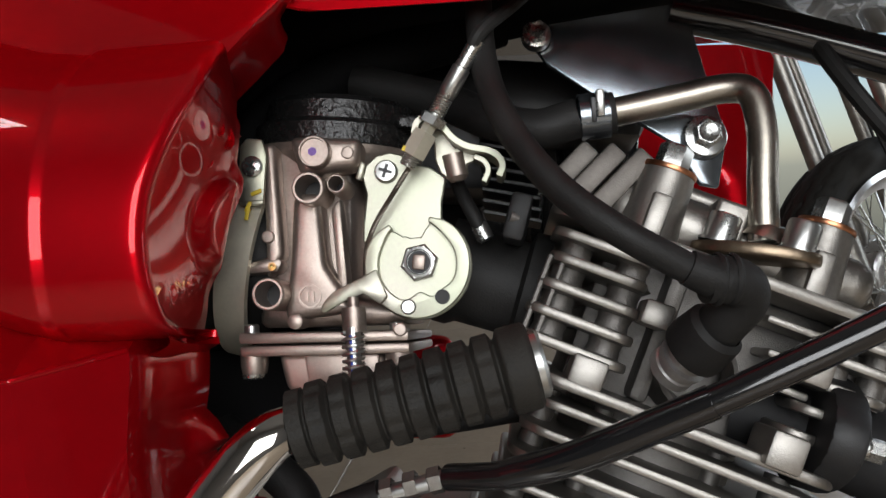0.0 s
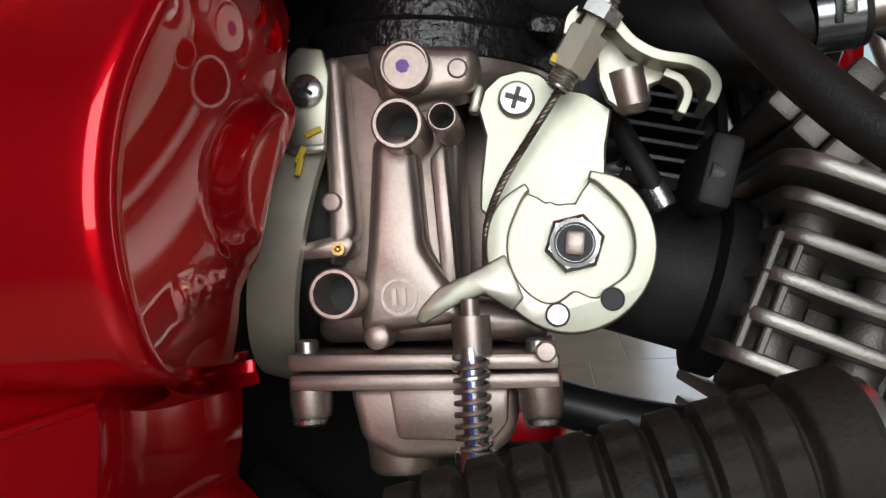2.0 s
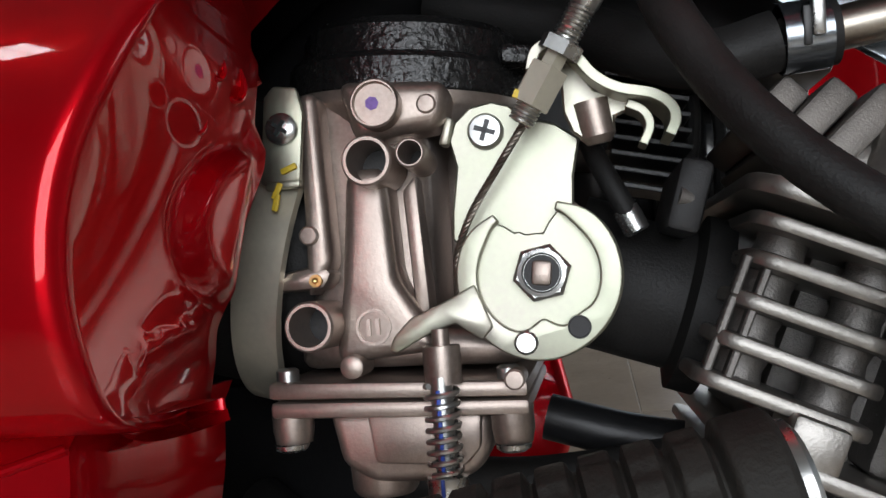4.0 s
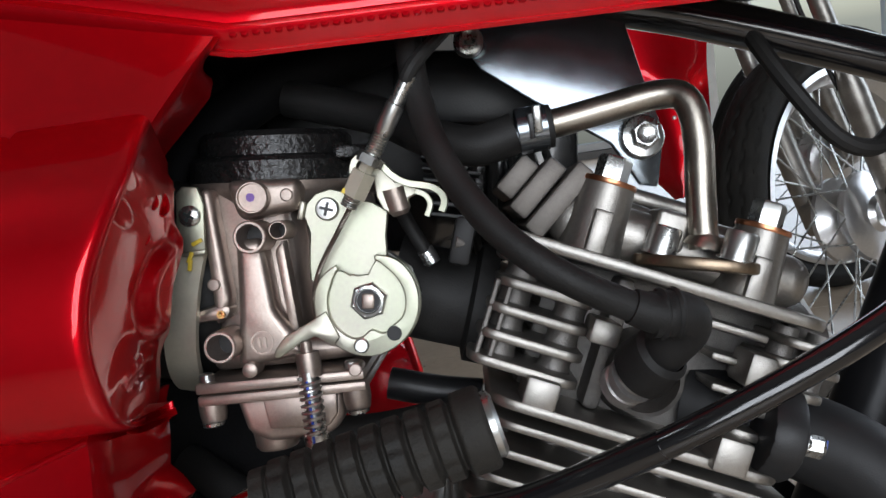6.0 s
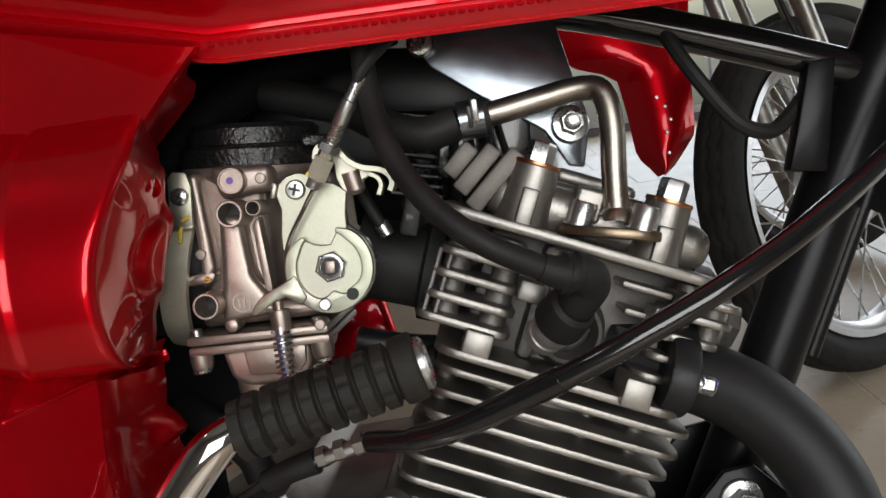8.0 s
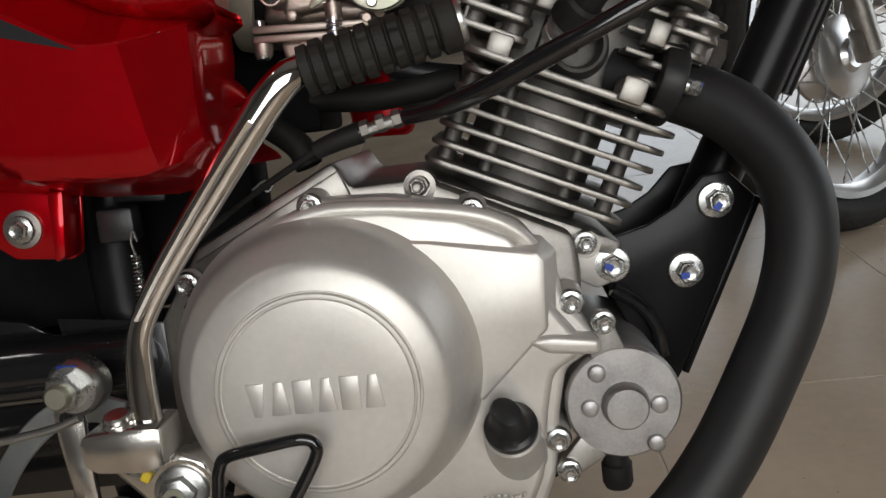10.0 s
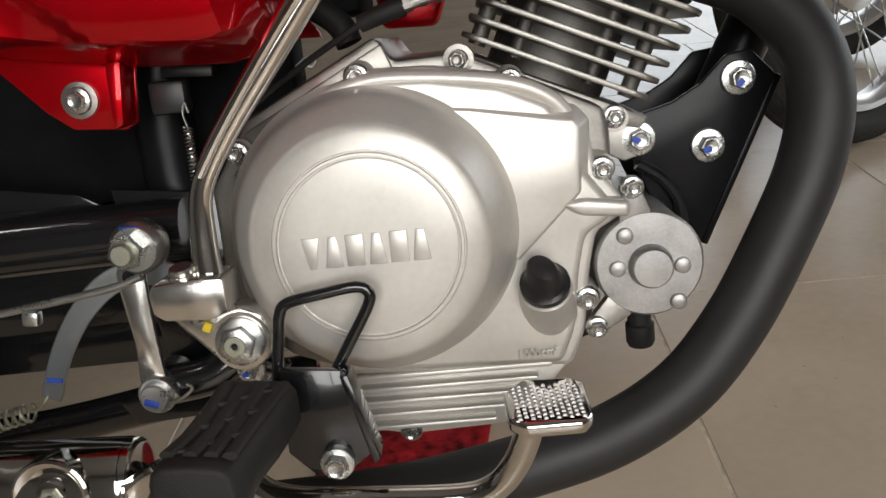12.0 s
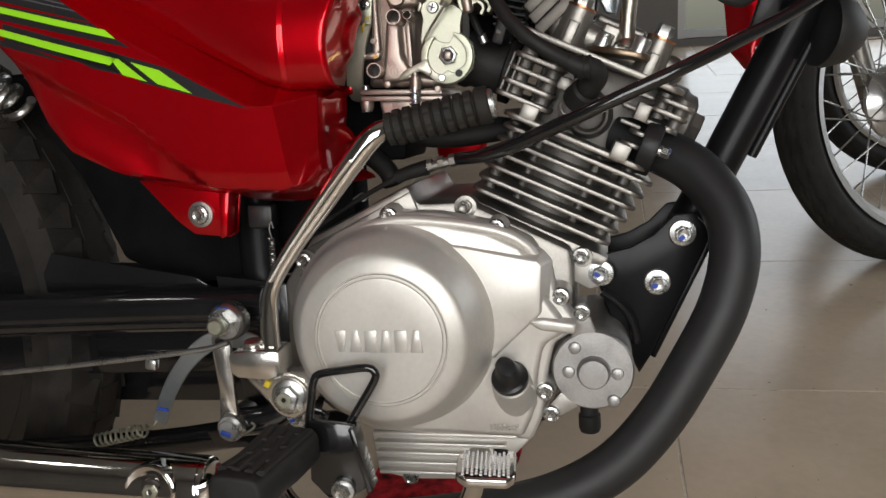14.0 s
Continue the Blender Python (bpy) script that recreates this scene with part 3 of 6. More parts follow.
    # raised maker's mark: plain blocks
    for k in range(6):
        x0, wide = -0.0970 + 0.01148 * k, 0.0096
        top, low = ((1.0, 0.40), (0.46, 1.0), (1.0, 1.0), (0.46, 1.0), (1.0, 1.0), (0.46, 1.0))[k]
        m = x0 + wide / 2
        part("raised_block", prism([(m - wide / 2 * low, 0.3953), (m + wide / 2 * low, 0.3953), (m + wide / 2 * top, 0.4122), (m - wide / 2 * top, 0.4122)], 0.2971, 0.2990, 0.0006, 2), SILVER, case)
    # ribbed sump under the cover
    sump = part("sump", prism([(-0.092, 0.316), (-0.086, 0.275), (-0.060, 0.269), (0.000, 0.271), (0.020, 0.285), (0.043, 0.309)], 0.358, 0.52, 0.003, 2), SILVER, bike, "ribbed silver sump under the crankcase")
    for k in range(5):
        z = 0.3115 - 0.0082 * k
        part("rib", box((-0.028 - 0.004 * k, 0.3555, z), (0.118 - 0.010 * k, 0.012, 0.0032), (0, 0, 0), 0.0012, 2), SILVER, sump)
    bolt(sump, (-0.058, 0.356, 0.2735), hexsize=0.0085, flange=0.0068, h=0.005)
    return case


clutch_cover = build_cover()


def build_crankcase():
    pts = [(-0.165, 0.35), (-0.165, 0.43), (-0.138, 0.470), (-0.055, 0.511), (-0.046, 0.496), (-0.008, 0.497), (0.074, 0.457), (0.077, 0.440), (0.076, 0.415),
           (0.075, 0.38), (0.06, 0.33), (0.04, 0.30), (-0.08, 0.30), (-0.13, 0.32)]
    case = part("crankcase", prism(pts, 0.378, 0.55, 0.004, 2), CAST, bike, "cast aluminium crankcase halves")
    part("joint_face", prism([(-0.140, 0.462), (-0.052, 0.506), (-0.045, 0.488), (-0.13, 0.448)], 0.3745, 0.40, 0.0015), CAST, case)
    part("mount_ear", prism([(0.060, 0.462), (0.088, 0.452), (0.104, 0.440), (0.100, 0.424), (0.088, 0.420), (0.070, 0.43)], 0.4005, 0.4155, 0.002), SILVER, case)
    part("dowel_boss", lathe((-0.008, 0.39, 0.4925), (0, -1, 0), [(0.0095, 0), (0.009, 0.012), (0.006, 0.0125), (0.0055, 0.006), (0, 0.006)], 24), CAST, case)
    part("drain_boss", lathe((0.083, 0.41, 0.4475), (0, -1, 0), [(0.009, 0), (0.008, 0.014), (0, 0.014)], 24), CAST, case)
    bolt(case, (0.082, 0.394, 0.449), hexsize=0.0085, flange=0.0068, h=0.005)
    bolt(case, (-0.009, 0.380, 0.4925), hexsize=0.0085, flange=0.0062, h=0.004, mat=CAST)
    return case


crankcase = build_crankcase()


def build_starter():
    st = part("starter_motor", lathe((0.091, 0.352, 0.3675), (0, -1, 0), [(0.0305, -0.13), (0.0305, -0.006), (0.0315, -0.004), (0.0315, 0.0), (0.030, 0.0022), (0.0, 0.0030)], 56), CAST_BRIGHT, bike, "bright cast aluminium starter motor")
    part("bearing_boss", lathe((0.0915, 0.352, 0.3665), (0, -1, 0), [(0.0135, 0), (0.0125, 0.0060), (0.0118, 0.0092), (0.0108, 0.0104), (0.0060, 0.0108), (0, 0.0110)], 36), CAST_BRIGHT, st)
    part("bracket_arm", prism([(0.074, 0.390), (0.078, 0.412), (0.079, 0.419), (0.087, 0.419), (0.089, 0.410), (0.094, 0.397), (0.086, 0.388)], 0.350, 0.357, 0.0015), CAST_BRIGHT, st)
    part("bracket_foot", prism([(0.068, 0.352), (0.056, 0.338), (0.054, 0.330), (0.060, 0.326), (0.080, 0.338)], 0.350, 0.358, 0.0015), CAST, st)
    bolt(st, (0.083, 0.348, 0.4135), hexsize=0.0085, flange=0.0065, h=0.005)
    bolt(st, (0.0585, 0.348, 0.3325), hexsize=0.0085, flange=0.0065, h=0.005)
    for x, z in ((0.0775, 0.3855), (0.1065, 0.344), (0.0725, 0.3665), (0.1095, 0.3655)):
        part("screw_boss", lathe((x, 0.352, z), (0, -1, 0), [(0.0052, 0), (0.0045, 0.0055), (0.003, 0.0062), (0, 0.0062)], 20), CAST_BRIGHT, st)
    boot = part("terminal_boot", lathe((0.087, 0.372, 0.337), (0.02, 0.05, -1), [(0.0075, 0), (0.0072, 0.012), (0.0088, 0.013), (0.0088, 0.024), (0.0075, 0.027), (0, 0.0275)], 24), RUBBER, bike, "black rubber terminal boot")
    part("lead", tube([(0.075, 0.375, 0.333), (0.060, 0.372, 0.324), (0.045, 0.375, 0.318)], 0.0025, 8), RUBBER, boot)


build_starter()


def build_mount():
    """Black pressed engine mount and the frame's front down tube."""
    plate = [(0.0885, 0.444), (0.104, 0.4475), (0.122, 0.452), (0.140, 0.462), (0.156, 0.478), (0.171, 0.480), (0.186, 0.464), (0.137, 0.360), (0.128, 0.345), (0.112, 0.378), (0.098, 0.412)]
    mount = part("engine_mount", prism(plate, 0.416, 0.421, 0.0012), SEMI, bike, "gloss black pressed steel engine mount plate")
    part("folded_edge", prism([(0.186, 0.464), (0.190, 0.462), (0.141, 0.358), (0.137, 0.360)], 0.416, 0.50, 0.001), SEMI, mount)
    part("far_plate", prism(plate, 0.50, 0.505, 0.001), SEMI, mount)
    part("bead", tube([(0.098, 0.4135, 0.416), (0.112, 0.4135, 0.406), (0.122, 0.4135, 0.392), (0.126, 0.4135, 0.372)], 0.0042, 10), BLACK, mount)
    for x, y, z in ((0.0972, 0.4025, 0.4335), (0.1427, 0.4155, 0.4232), (0.1625, 0.4155, 0.4635)):
        bolt(mount, (x, y, z), hexsize=0.012, flange=0.0108, h=0.0085, mark=True, label="zinc flange nut with a dab of blue paint")
    frame_ob = part("down_tube", tube([(0.330, 0.46, 0.775), (0.262, 0.46, 0.645), (0.197, 0.46, 0.517), (0.128, 0.46, 0.385)], 0.0168, 24, 4), SEMI, bike, "black frame down tube")
    part("gusset", tube([(0.350, 0.463, 0.770), (0.282, 0.463, 0.640), (0.222, 0.463, 0.520)], 0.0045, 14, 4), SEMI, frame_ob)
    part("head_bracket", prism([(0.2323, 0.6762), (0.2465, 0.6765), (0.2396, 0.6393), (0.2351, 0.6186), (0.2159, 0.6219), (0.2232, 0.6449)], 0.440, 0.452, 0.0015), SEMI, frame_ob)
    part("front_brace", tube([(0.10, 0.452, 0.728), (0.15, 0.452, 0.712), (0.24, 0.455, 0.678), (0.27, 0.46, 0.666)], 0.0102, 20, 4), BLACK, frame_ob)
    part("horn", lathe((0.272, 0.45, 0.620), (-0.93, -0.35, 0.1), [(0.016, -0.03), (0.026, -0.018), (0.030, -0.004), (0.029, 0.002), (0.020, 0.0), (0.010, 0.003), (0, 0.003)], 40), MATT, bike, "black disc horn")


build_mount()


def build_exhaust():
    path = [(0.112, 0.440, 0.542), (0.142, 0.425, 0.531), (0.172, 0.407, 0.514), (0.193, 0.389, 0.485), (0.1975, 0.375, 0.453), (0.188, 0.366, 0.414), (0.166, 0.358, 0.371),
            (0.1395, 0.350, 0.3290), (0.1075, 0.341, 0.2955), (0.067, 0.333, 0.2735), (0.020, 0.327, 0.2610), (-0.060, 0.319, 0.250), (-0.150, 0.314, 0.247), (-0.260, 0.310, 0.250)]
    pipe = part("exhaust_pipe", tube(path, 0.0188, 32, 8), MATT, bike, "matt black exhaust header pipe", 60)
    # oval flange square to the pipe, long axis across the engine
    out = Vector((0.93, -0.06, -0.37)).normalized()
    long_ax = (Vector((0, -1, 0)) + out * out.y).normalized()
    short_ax = out.cross(long_ax)
    fl = []
    for k in range(28):
        a = 2 * math.pi * k / 28
        fl.append((0.0465 * math.copysign(abs(math.cos(a)) ** 1.15, math.cos(a)), 0.0245 * math.copysign(abs(math.sin(a)) ** 0.9, math.sin(a))))
    b = prism(fl, -0.0070, 0.0070, 0.0024)
    m = Matrix((long_ax, -out, short_ax)).transposed().to_4x4()
    bmesh.ops.transform(b, matrix=Matrix.Translation((0.1375, 0.4235, 0.5340)) @ m, verts=b.verts)
    part("exhaust_flange", b, MATT, pipe, "black oval exhaust flange")
    bolt(pipe, (0.1432, 0.3885, 0.5315), axis=(0.93, -0.20, -0.33), hexsize=0.0078, flange=0.0046, h=0.0062, mark=True)
    shield = part("muffler_shield", tube([(-0.200, 0.292, 0.2865), (-0.206, 0.2918, 0.2865), (-0.214, 0.2915, 0.2865), (-0.275, 0.290, 0.2885), (-0.42, 0.285, 0.296), (-0.64, 0.280, 0.306)], lambda s: (0.0235 + 0.004 * s) * math.sqrt(max(0.06, 1 - max(0.0, 1 - s / 0.10) ** 2)), 40, 8), CHROME, bike, "chrome muffler with bolted heat shield", 50)
    boss = part("shield_boss", lathe((-0.2410, 0.2710, 0.2925), (0.0, -1, 0.10), [(0.0215, -0.012), (0.0215, 0.0030), (0.0209, 0.0048), (0.0195, 0.0056), (0.0178, 0.0052), (0.0150, 0.0022), (0.0128, 0.0010), (0.0110, 0.0012), (0.0098, 0.0032), (0.0085, 0.0046), (0.0060, 0.0050), (0, 0.0050)], 48), CHROME, shield)
    part("socket_screw", lathe((-0.2405, 0.2655, 0.2931), (0, -1, 0.1), [(0.0062, -0.001), (0.0062, 0.0010), (0.0052, 0.0018), (0.0032, 0.0018), (0.0028, -0.001), (0, -0.001)], 6), ZINC_GOLD, boss)


build_exhaust()


def build_kick():
    lever = part("kick_lever", tube([(-0.147, 0.304, 0.376), (-0.149, 0.302, 0.395), (-0.1485, 0.302, 0.420), (-0.145, 0.302, 0.443), (-0.1295, 0.303, 0.469), (-0.1015, 0.304, 0.505), (-0.0752, 0.305, 0.538), (-0.0610, 0.306, 0.553), (-0.053, 0.309, 0.5580), (-0.043, 0.3135, 0.5605)],
                 lambda s: 0.0074 + 0.0012 * math.cos(s * 9), 18, 8, flat=0.8), CHROME, bike, "chrome kick-start lever with ribbed rubber grip")
    part("lever_groove", tube([(-0.1435, 0.2950, 0.45), (-0.1270, 0.2955, 0.474), (-0.1010, 0.2965, 0.508), (-0.0770, 0.2975, 0.537)], 0.0022, 8), CHROME, lever)
    part("clamp", prism([(-0.1785, 0.3925), (-0.1760, 0.3965), (-0.152, 0.3985), (-0.1385, 0.3975), (-0.1375, 0.379), (-0.148, 0.3755), (-0.172, 0.3770), (-0.1775, 0.3810)], 0.288, 0.318, 0.0018, 2), POLISHED, lever)
    part("clamp_bolt", lathe((-0.162, 0.300, 0.3955), (-0.05, -0.25, 1), [(0.0082, 0), (0.0082, 0.003), (0.0076, 0.0045), (0.0068, 0.0050), (0.0068, 0.0072), (0.006, 0.0082), (0, 0.0082)], 28), POLISHED, lever)
    part("knuckle", prism([(-0.178, 0.372), (-0.168, 0.3765), (-0.140, 0.3765), (-0.127, 0.371), (-0.1215, 0.359), (-0.128, 0.344), (-0.142, 0.3395), (-0.156, 0.347)], 0.310, 0.326, 0.003, 3), POLISHED, lever)
    part("neck", lathe((-0.160, 0.303, 0.3795), (0.05, 0.1, -1), [(0.0045, 0), (0.0045, 0.008), (0.0030, 0.009), (0, 0.009)], 20), ZINC, lever)
    shaft = part("kick_shaft", lathe((-0.1400, 0.312, 0.3560), (0, -1, 0), [(0.0175, -0.02), (0.0175, 0.001), (0.0165, 0.002), (0, 0.0022)], 36), POLISHED, bike, "kick-start shaft with zinc flange nut")
    part("washer", lathe((-0.1405, 0.3100, 0.3560), (0, -1, 0), [(0.0140, 0), (0.0138, 0.0022), (0.0115, 0.0034), (0, 0.0034)], 32), ZINC, shaft)
    part("shaft_nut", hexagon((-0.1410, 0.3070, 0.3560), (0, -1, 0), 0.0175, 0.0065), ZINC, shaft)
    part("shaft_end", lathe((-0.1414, 0.3008, 0.3560), (0, -1, 0), [(0.0058, -0.001), (0.0056, 0.0010), (0.0026, 0.0010), (0.0022, -0.0010), (0, -0.0010)], 24), ZINC_GOLD, shaft)
    part("bore", lathe((-0.1414, 0.2998, 0.3560), (0, -1, 0), [(0.0018, 0), (0, 0.0001)], 16), BLACK, shaft)
    part("paint_or_glint_mark", box((-0.1570, 0.3085, 0.366), (0.005, 0.003, 0.006), (0, 30, 0), 0.001), YELLOW_MARK, shaft, "dab of yellow paint")
    # ribbed grip
    a, b = Vector((-0.0520, 0.3145, 0.5572)), Vector((0.0226, 0.3176, 0.5727))
    d = (b - a)
    length, turn = d.length, d.to_track_quat("Z", "Y").to_matrix().to_4x4()
    pitch = (d.length - 0.016) / 8

    def ribbed(u, v):
        h, ang = u * length, v * 2 * math.pi
        if h > length - 0.010:
            r = 0.0136 - 0.0012 * step(length - 0.0012, length, h) - 0.0012 * step(length - 0.0088, length - 0.010, h)
        else:
            k = int(max(0.0, h - 0.005) / pitch)
            s = ((h - 0.005) / pitch) % 1.0
            bead = step(0.06, 0.22, s) * step(1.0, 0.84, s) if h > 0.005 else 0.6
            lobe = 0.72 + 0.28 * step(0.12, 0.34, abs(((ang * 7 / (2 * math.pi) + 0.5 * (k % 2)) % 1.0) - 0.5) * 2)
            r = 0.0107 + 0.0024 * bead * lobe
        return Matrix.Translation(a) @ turn @ Vector((r * math.cos(ang), r * math.sin(ang), h))
    part("grip", surface(ribbed, span(0, 1, 150), span(0, 1, 84), 0.0015), RUBBER_WORN, lever, "worn ribbed black rubber grip", 45)
    part("grip_end", lathe(b - d.normalized() * 0.001, d, [(0.0108, 0), (0.0108, 0.003), (0.009, 0.0042), (0.0085, 0.003), (0, 0.003)], 32), ZINC, lever, "worn steel end of the grip")


build_kick()


def build_pedals():
    # foot peg: rubber block with moulded tread
    bm = bmesh.new()
    rows = []
    for k in range(9):
        t = k / 8
        y = 0.172 + 0.088 * t
        w = 0.0182 + 0.0020 * t
        drop = 0.026 + 0.020 * step(0.30, 0.0, t)
        cx, top = -0.1268 + 0.0058 * t, 0.3515 - 0.0015 * math.sin(t * 3.1)
        ring = []
        for a in range(20):
            c, sn = math.cos(2 * math.pi * a / 20), math.sin(2 * math.pi * a / 20)
            px = w * math.copysign(abs(c) ** 0.45, c)
            pz = drop / 2 * math.copysign(abs(sn) ** 0.45, sn)
            px *= 1 - 0.42 * step(0.0, 1.0, -sn) * step(0.75, 0.0, t)
            ring.append(bm.verts.new((cx + px, y, top - drop / 2 + pz - 0.10 * px)))
        rows.append(ring)
    for a, b in zip(rows, rows[1:]):
        for k in range(20):
            bm.faces.new((a[k], a[(k + 1) % 20], b[(k + 1) % 20], b[k]))
    front = bm.faces.new(rows[0][::-1])
    bm.faces.new(rows[-1])
    bmesh.ops.recalc_face_normals(bm, faces=bm.faces)
    bmesh.ops.bevel(bm, geom=list(front.edges), offset=0.003, segments=3, profile=0.5, affect="EDGES")
    peg = part("foot_peg", bm, RUBBER, bike, "black rubber rider foot peg with moulded tread", 40)
    for k in range(4):
        x = -0.1385 + 0.0086 * k
        line = [(x + 0.0062 * t + 0.0012 * math.sin(4 * t + k), 0.182 + 0.074 * t, 0.3512 - 0.0015 * math.sin(t * 3.1) - 0.10 * (x + 0.1268)) for t in span(0, 1, 7)]
        part("tread", tube(line, 0.0033, 8, 4, flat=0.62), RUBBER_WORN, peg)
    for k in range(9):
        t = (k + 0.6) / 9.5
        part("tread_block", box((-0.1342 + 0.0086 * (k % 3) + 0.006 * t, 0.182 + 0.074 * t, 0.3510 - 0.00086 * (k % 3)), (0.0060, 0.0030, 0.0034), (0, 6, 14), 0.0008), RUBBER_WORN, peg)
    part("hole", lathe((-0.1262, 0.1728, 0.3180), (0, -1, 0), [(0.0022, -0.001), (0.0022, 0.0003), (0.0016, 0.0003), (0, -0.002)], 16), BLACK, peg)
    bracket = part("peg_bracket", prism([(-0.112, 0.352), (-0.080, 0.349), (-0.074, 0.330), (-0.068, 0.303), (-0.082, 0.294), (-0.100, 0.292), (-0.113, 0.306)], 0.270, 0.276, 0.0015), BLACK, bike, "gloss black foot peg bracket")
    part("bracket_lip", prism([(-0.080, 0.349), (-0.0755, 0.349), (-0.064, 0.303), (-0.068, 0.300)], 0.262, 0.279, 0.0012), BLACK, bracket)
    part("shin_guard", tube([(-0.1155, 0.278, 0.340), (-0.1115, 0.2805, 0.366), (-0.1095, 0.2805, 0.3770), (-0.1045, 0.2805, 0.3835), (-0.086, 0.2808, 0.3868), (-0.069, 0.281, 0.3888), (-0.0628, 0.281, 0.3856), (-0.0640, 0.281, 0.378), (-0.079, 0.2805, 0.354), (-0.0905, 0.278, 0.334)], 0.0031, 12, 6), BLACK, bracket, "bent black wire guard")
    bolt(bracket, (-0.0876, 0.2675, 0.300), hexsize=0.011, flange=0.009, h=0.006)
    part("hinge", tube([(-0.118, 0.262, 0.336), (-0.118, 0.300, 0.334)], 0.008, 14, 2), BLACK, bracket)
    # brake pedal arm and knurled pad
    arm = part("brake_pedal", tube([(-0.150, 0.300, 0.318), (-0.143, 0.285, 0.300), (-0.132, 0.272, 0.288), (-0.112, 0.268, 0.2805), (-0.070, 0.268, 0.277), (-0.026, 0.267, 0.2755), (-0.008, 0.265, 0.281), (0.003, 0.262, 0.294), (0.0095, 0.258, 0.309), (0.014, 0.253, 0.326)], 0.0072, 20, 8), CHROME, bike, "chrome brake pedal with knurled pad")
    m = pose(0.0205, 0.2485, 0.3300, 13, 4, 6)
    b = prism([(-0.020, 0.013), (-0.013, 0.019), (0.015, 0.018), (0.020, 0.012), (0.021, -0.014), (0.014, -0.019), (-0.010, -0.019), (-0.020, -0.008)], -0.004, 0.004, 0.0025, 3)
    bmesh.ops.transform(b, matrix=m @ pose(0, 0, 0, 90, 0, 0), verts=b.verts)
    pad = part("pad", b, CHROME, arm, "knurled chrome foot pad")
    bm = bmesh.new()
    for i in range(11):
        for j in range(9):
            x, y = -0.0150 + 0.030 * i / 10, -0.0135 + 0.027 * (j + 0.5 * (i % 2)) / 9
            lathe(m @ Vector((x, y, 0.0036)), m.to_3x3() @ Vector((0, 0, 1)), [(0.0019, 0), (0.0006, 0.0012), (0, 0.0012)], 4, bm)
    part("knurling", bm, CAST_BRIGHT, pad, kind="stuff")
    # brake linkage: pivot bolt, cranked lever, rod and curved strap
    pivot = part("swingarm_pivot", lathe((-0.1995, 0.350, 0.4080), (0, -1, 0), [(0.0158, 0.004), (0.0158, 0.014), (0.0150, 0.0160), (0.0128, 0.0185), (0, 0.0185)], 40), ZINC, bike, "zinc swingarm pivot washer and nut")
    part("pivot_nut", hexagon((-0.2015, 0.3318, 0.4080), (0, -1, 0), 0.0185, 0.009), ZINC, pivot)
    part("pivot_end", lathe((-0.2015, 0.3230, 0.4080), (0, -1, 0), [(0.0068, -0.001), (0.0068, 0.0045), (0.0055, 0.006), (0, 0.006)], 24), ZINC_GOLD, pivot)
    part("paint_or_glint_mark", box((-0.2005, 0.3325, 0.4200), (0.011, 0.0015, 0.003), (18, 4, 0), 0.0005), BLUE_MARK, pivot, "smear of blue paint")
    lever = part("brake_lever", prism([(-0.2150, 0.394), (-0.2120, 0.399), (-0.2015, 0.399), (-0.1985, 0.394), (-0.1985, 0.360), (-0.1975, 0.336), (-0.196, 0.319), (-0.2065, 0.313), (-0.2135, 0.320), (-0.2115, 0.350), (-0.2145, 0.380)], 0.336, 0.341, 0.0014), POLISHED, bike, "polished brake crank lever")
    part("shaft", lathe((-0.2030, 0.350, 0.3190), (0, -1, 0), [(0.0115, -0.02), (0.0115, 0.016), (0.0105, 0.0175), (0.0085, 0.0175), (0.0085, 0.0215), (0.0075, 0.0225), (0, 0.0225)], 32), ZINC, lever, "round zinc pin with blue paint")
    part("paint_or_glint_mark", box((-0.2045, 0.3270, 0.3165), (0.0085, 0.001, 0.004), (0, 20, 0), 0.0004), BLUE_MARK, lever)
    part("split_pin", tube([(-0.195, 0.331, 0.315), (-0.186, 0.330, 0.318), (-0.180, 0.330, 0.323), (-0.183, 0.330, 0.326)], 0.0010, 6), ZINC_GOLD, lever)
    part("pin_eye", lathe((-0.2065, 0.3345, 0.392), (0, -1, 0), [(0.0038, 0), (0.0036, 0.0012), (0.0022, 0.0012), (0.002, 0.0002), (0, 0.0002)], 20), BLACK, lever)
    bolt(lever, (-0.145, 0.335, 0.330), hexsize=0.009, flange=0.0085, h=0.005, mark=True)
    part("rod", tube([(-0.199, 0.334, 0.3915), (-0.235, 0.334, 0.3835), (-0.40, 0.334, 0.364), (-0.62, 0.33, 0.345)], 0.0024, 10, 6), ZINC, lever)
    part("rod_clip", box((-0.268, 0.335, 0.3725), (0.010, 0.008, 0.009), (0, 6, 0), 0.002), ZINC, lever)
    strap = bmesh.new()
    line = spline([(-0.190, 0, 0.380), (-0.208, 0, 0.386), (-0.232, 0, 0.382), (-0.254, 0, 0.365), (-0.272, 0, 0.340), (-0.286, 0, 0.309)], 6)
    up, lo = [], []
    for i, p in enumerate(line):
        d = (line[min(i + 1, len(line) - 1)] - line[max(i - 1, 0)]).normalized()
        nrm = Vector((-d.z, 0, d.x))
        w = 0.0088 - 0.0025 * i / len(line)
        up.append((p.x + nrm.x * w, p.z + nrm.z * w)), lo.append((p.x - nrm.x * w, p.z - nrm.z * w))
    st = part("return_strap", prism(up + lo[::-1], 0.366, 0.369, 0.0008, 1, strap), BLUE_ZINC, bike, "curved zinc stop plate with return spring")
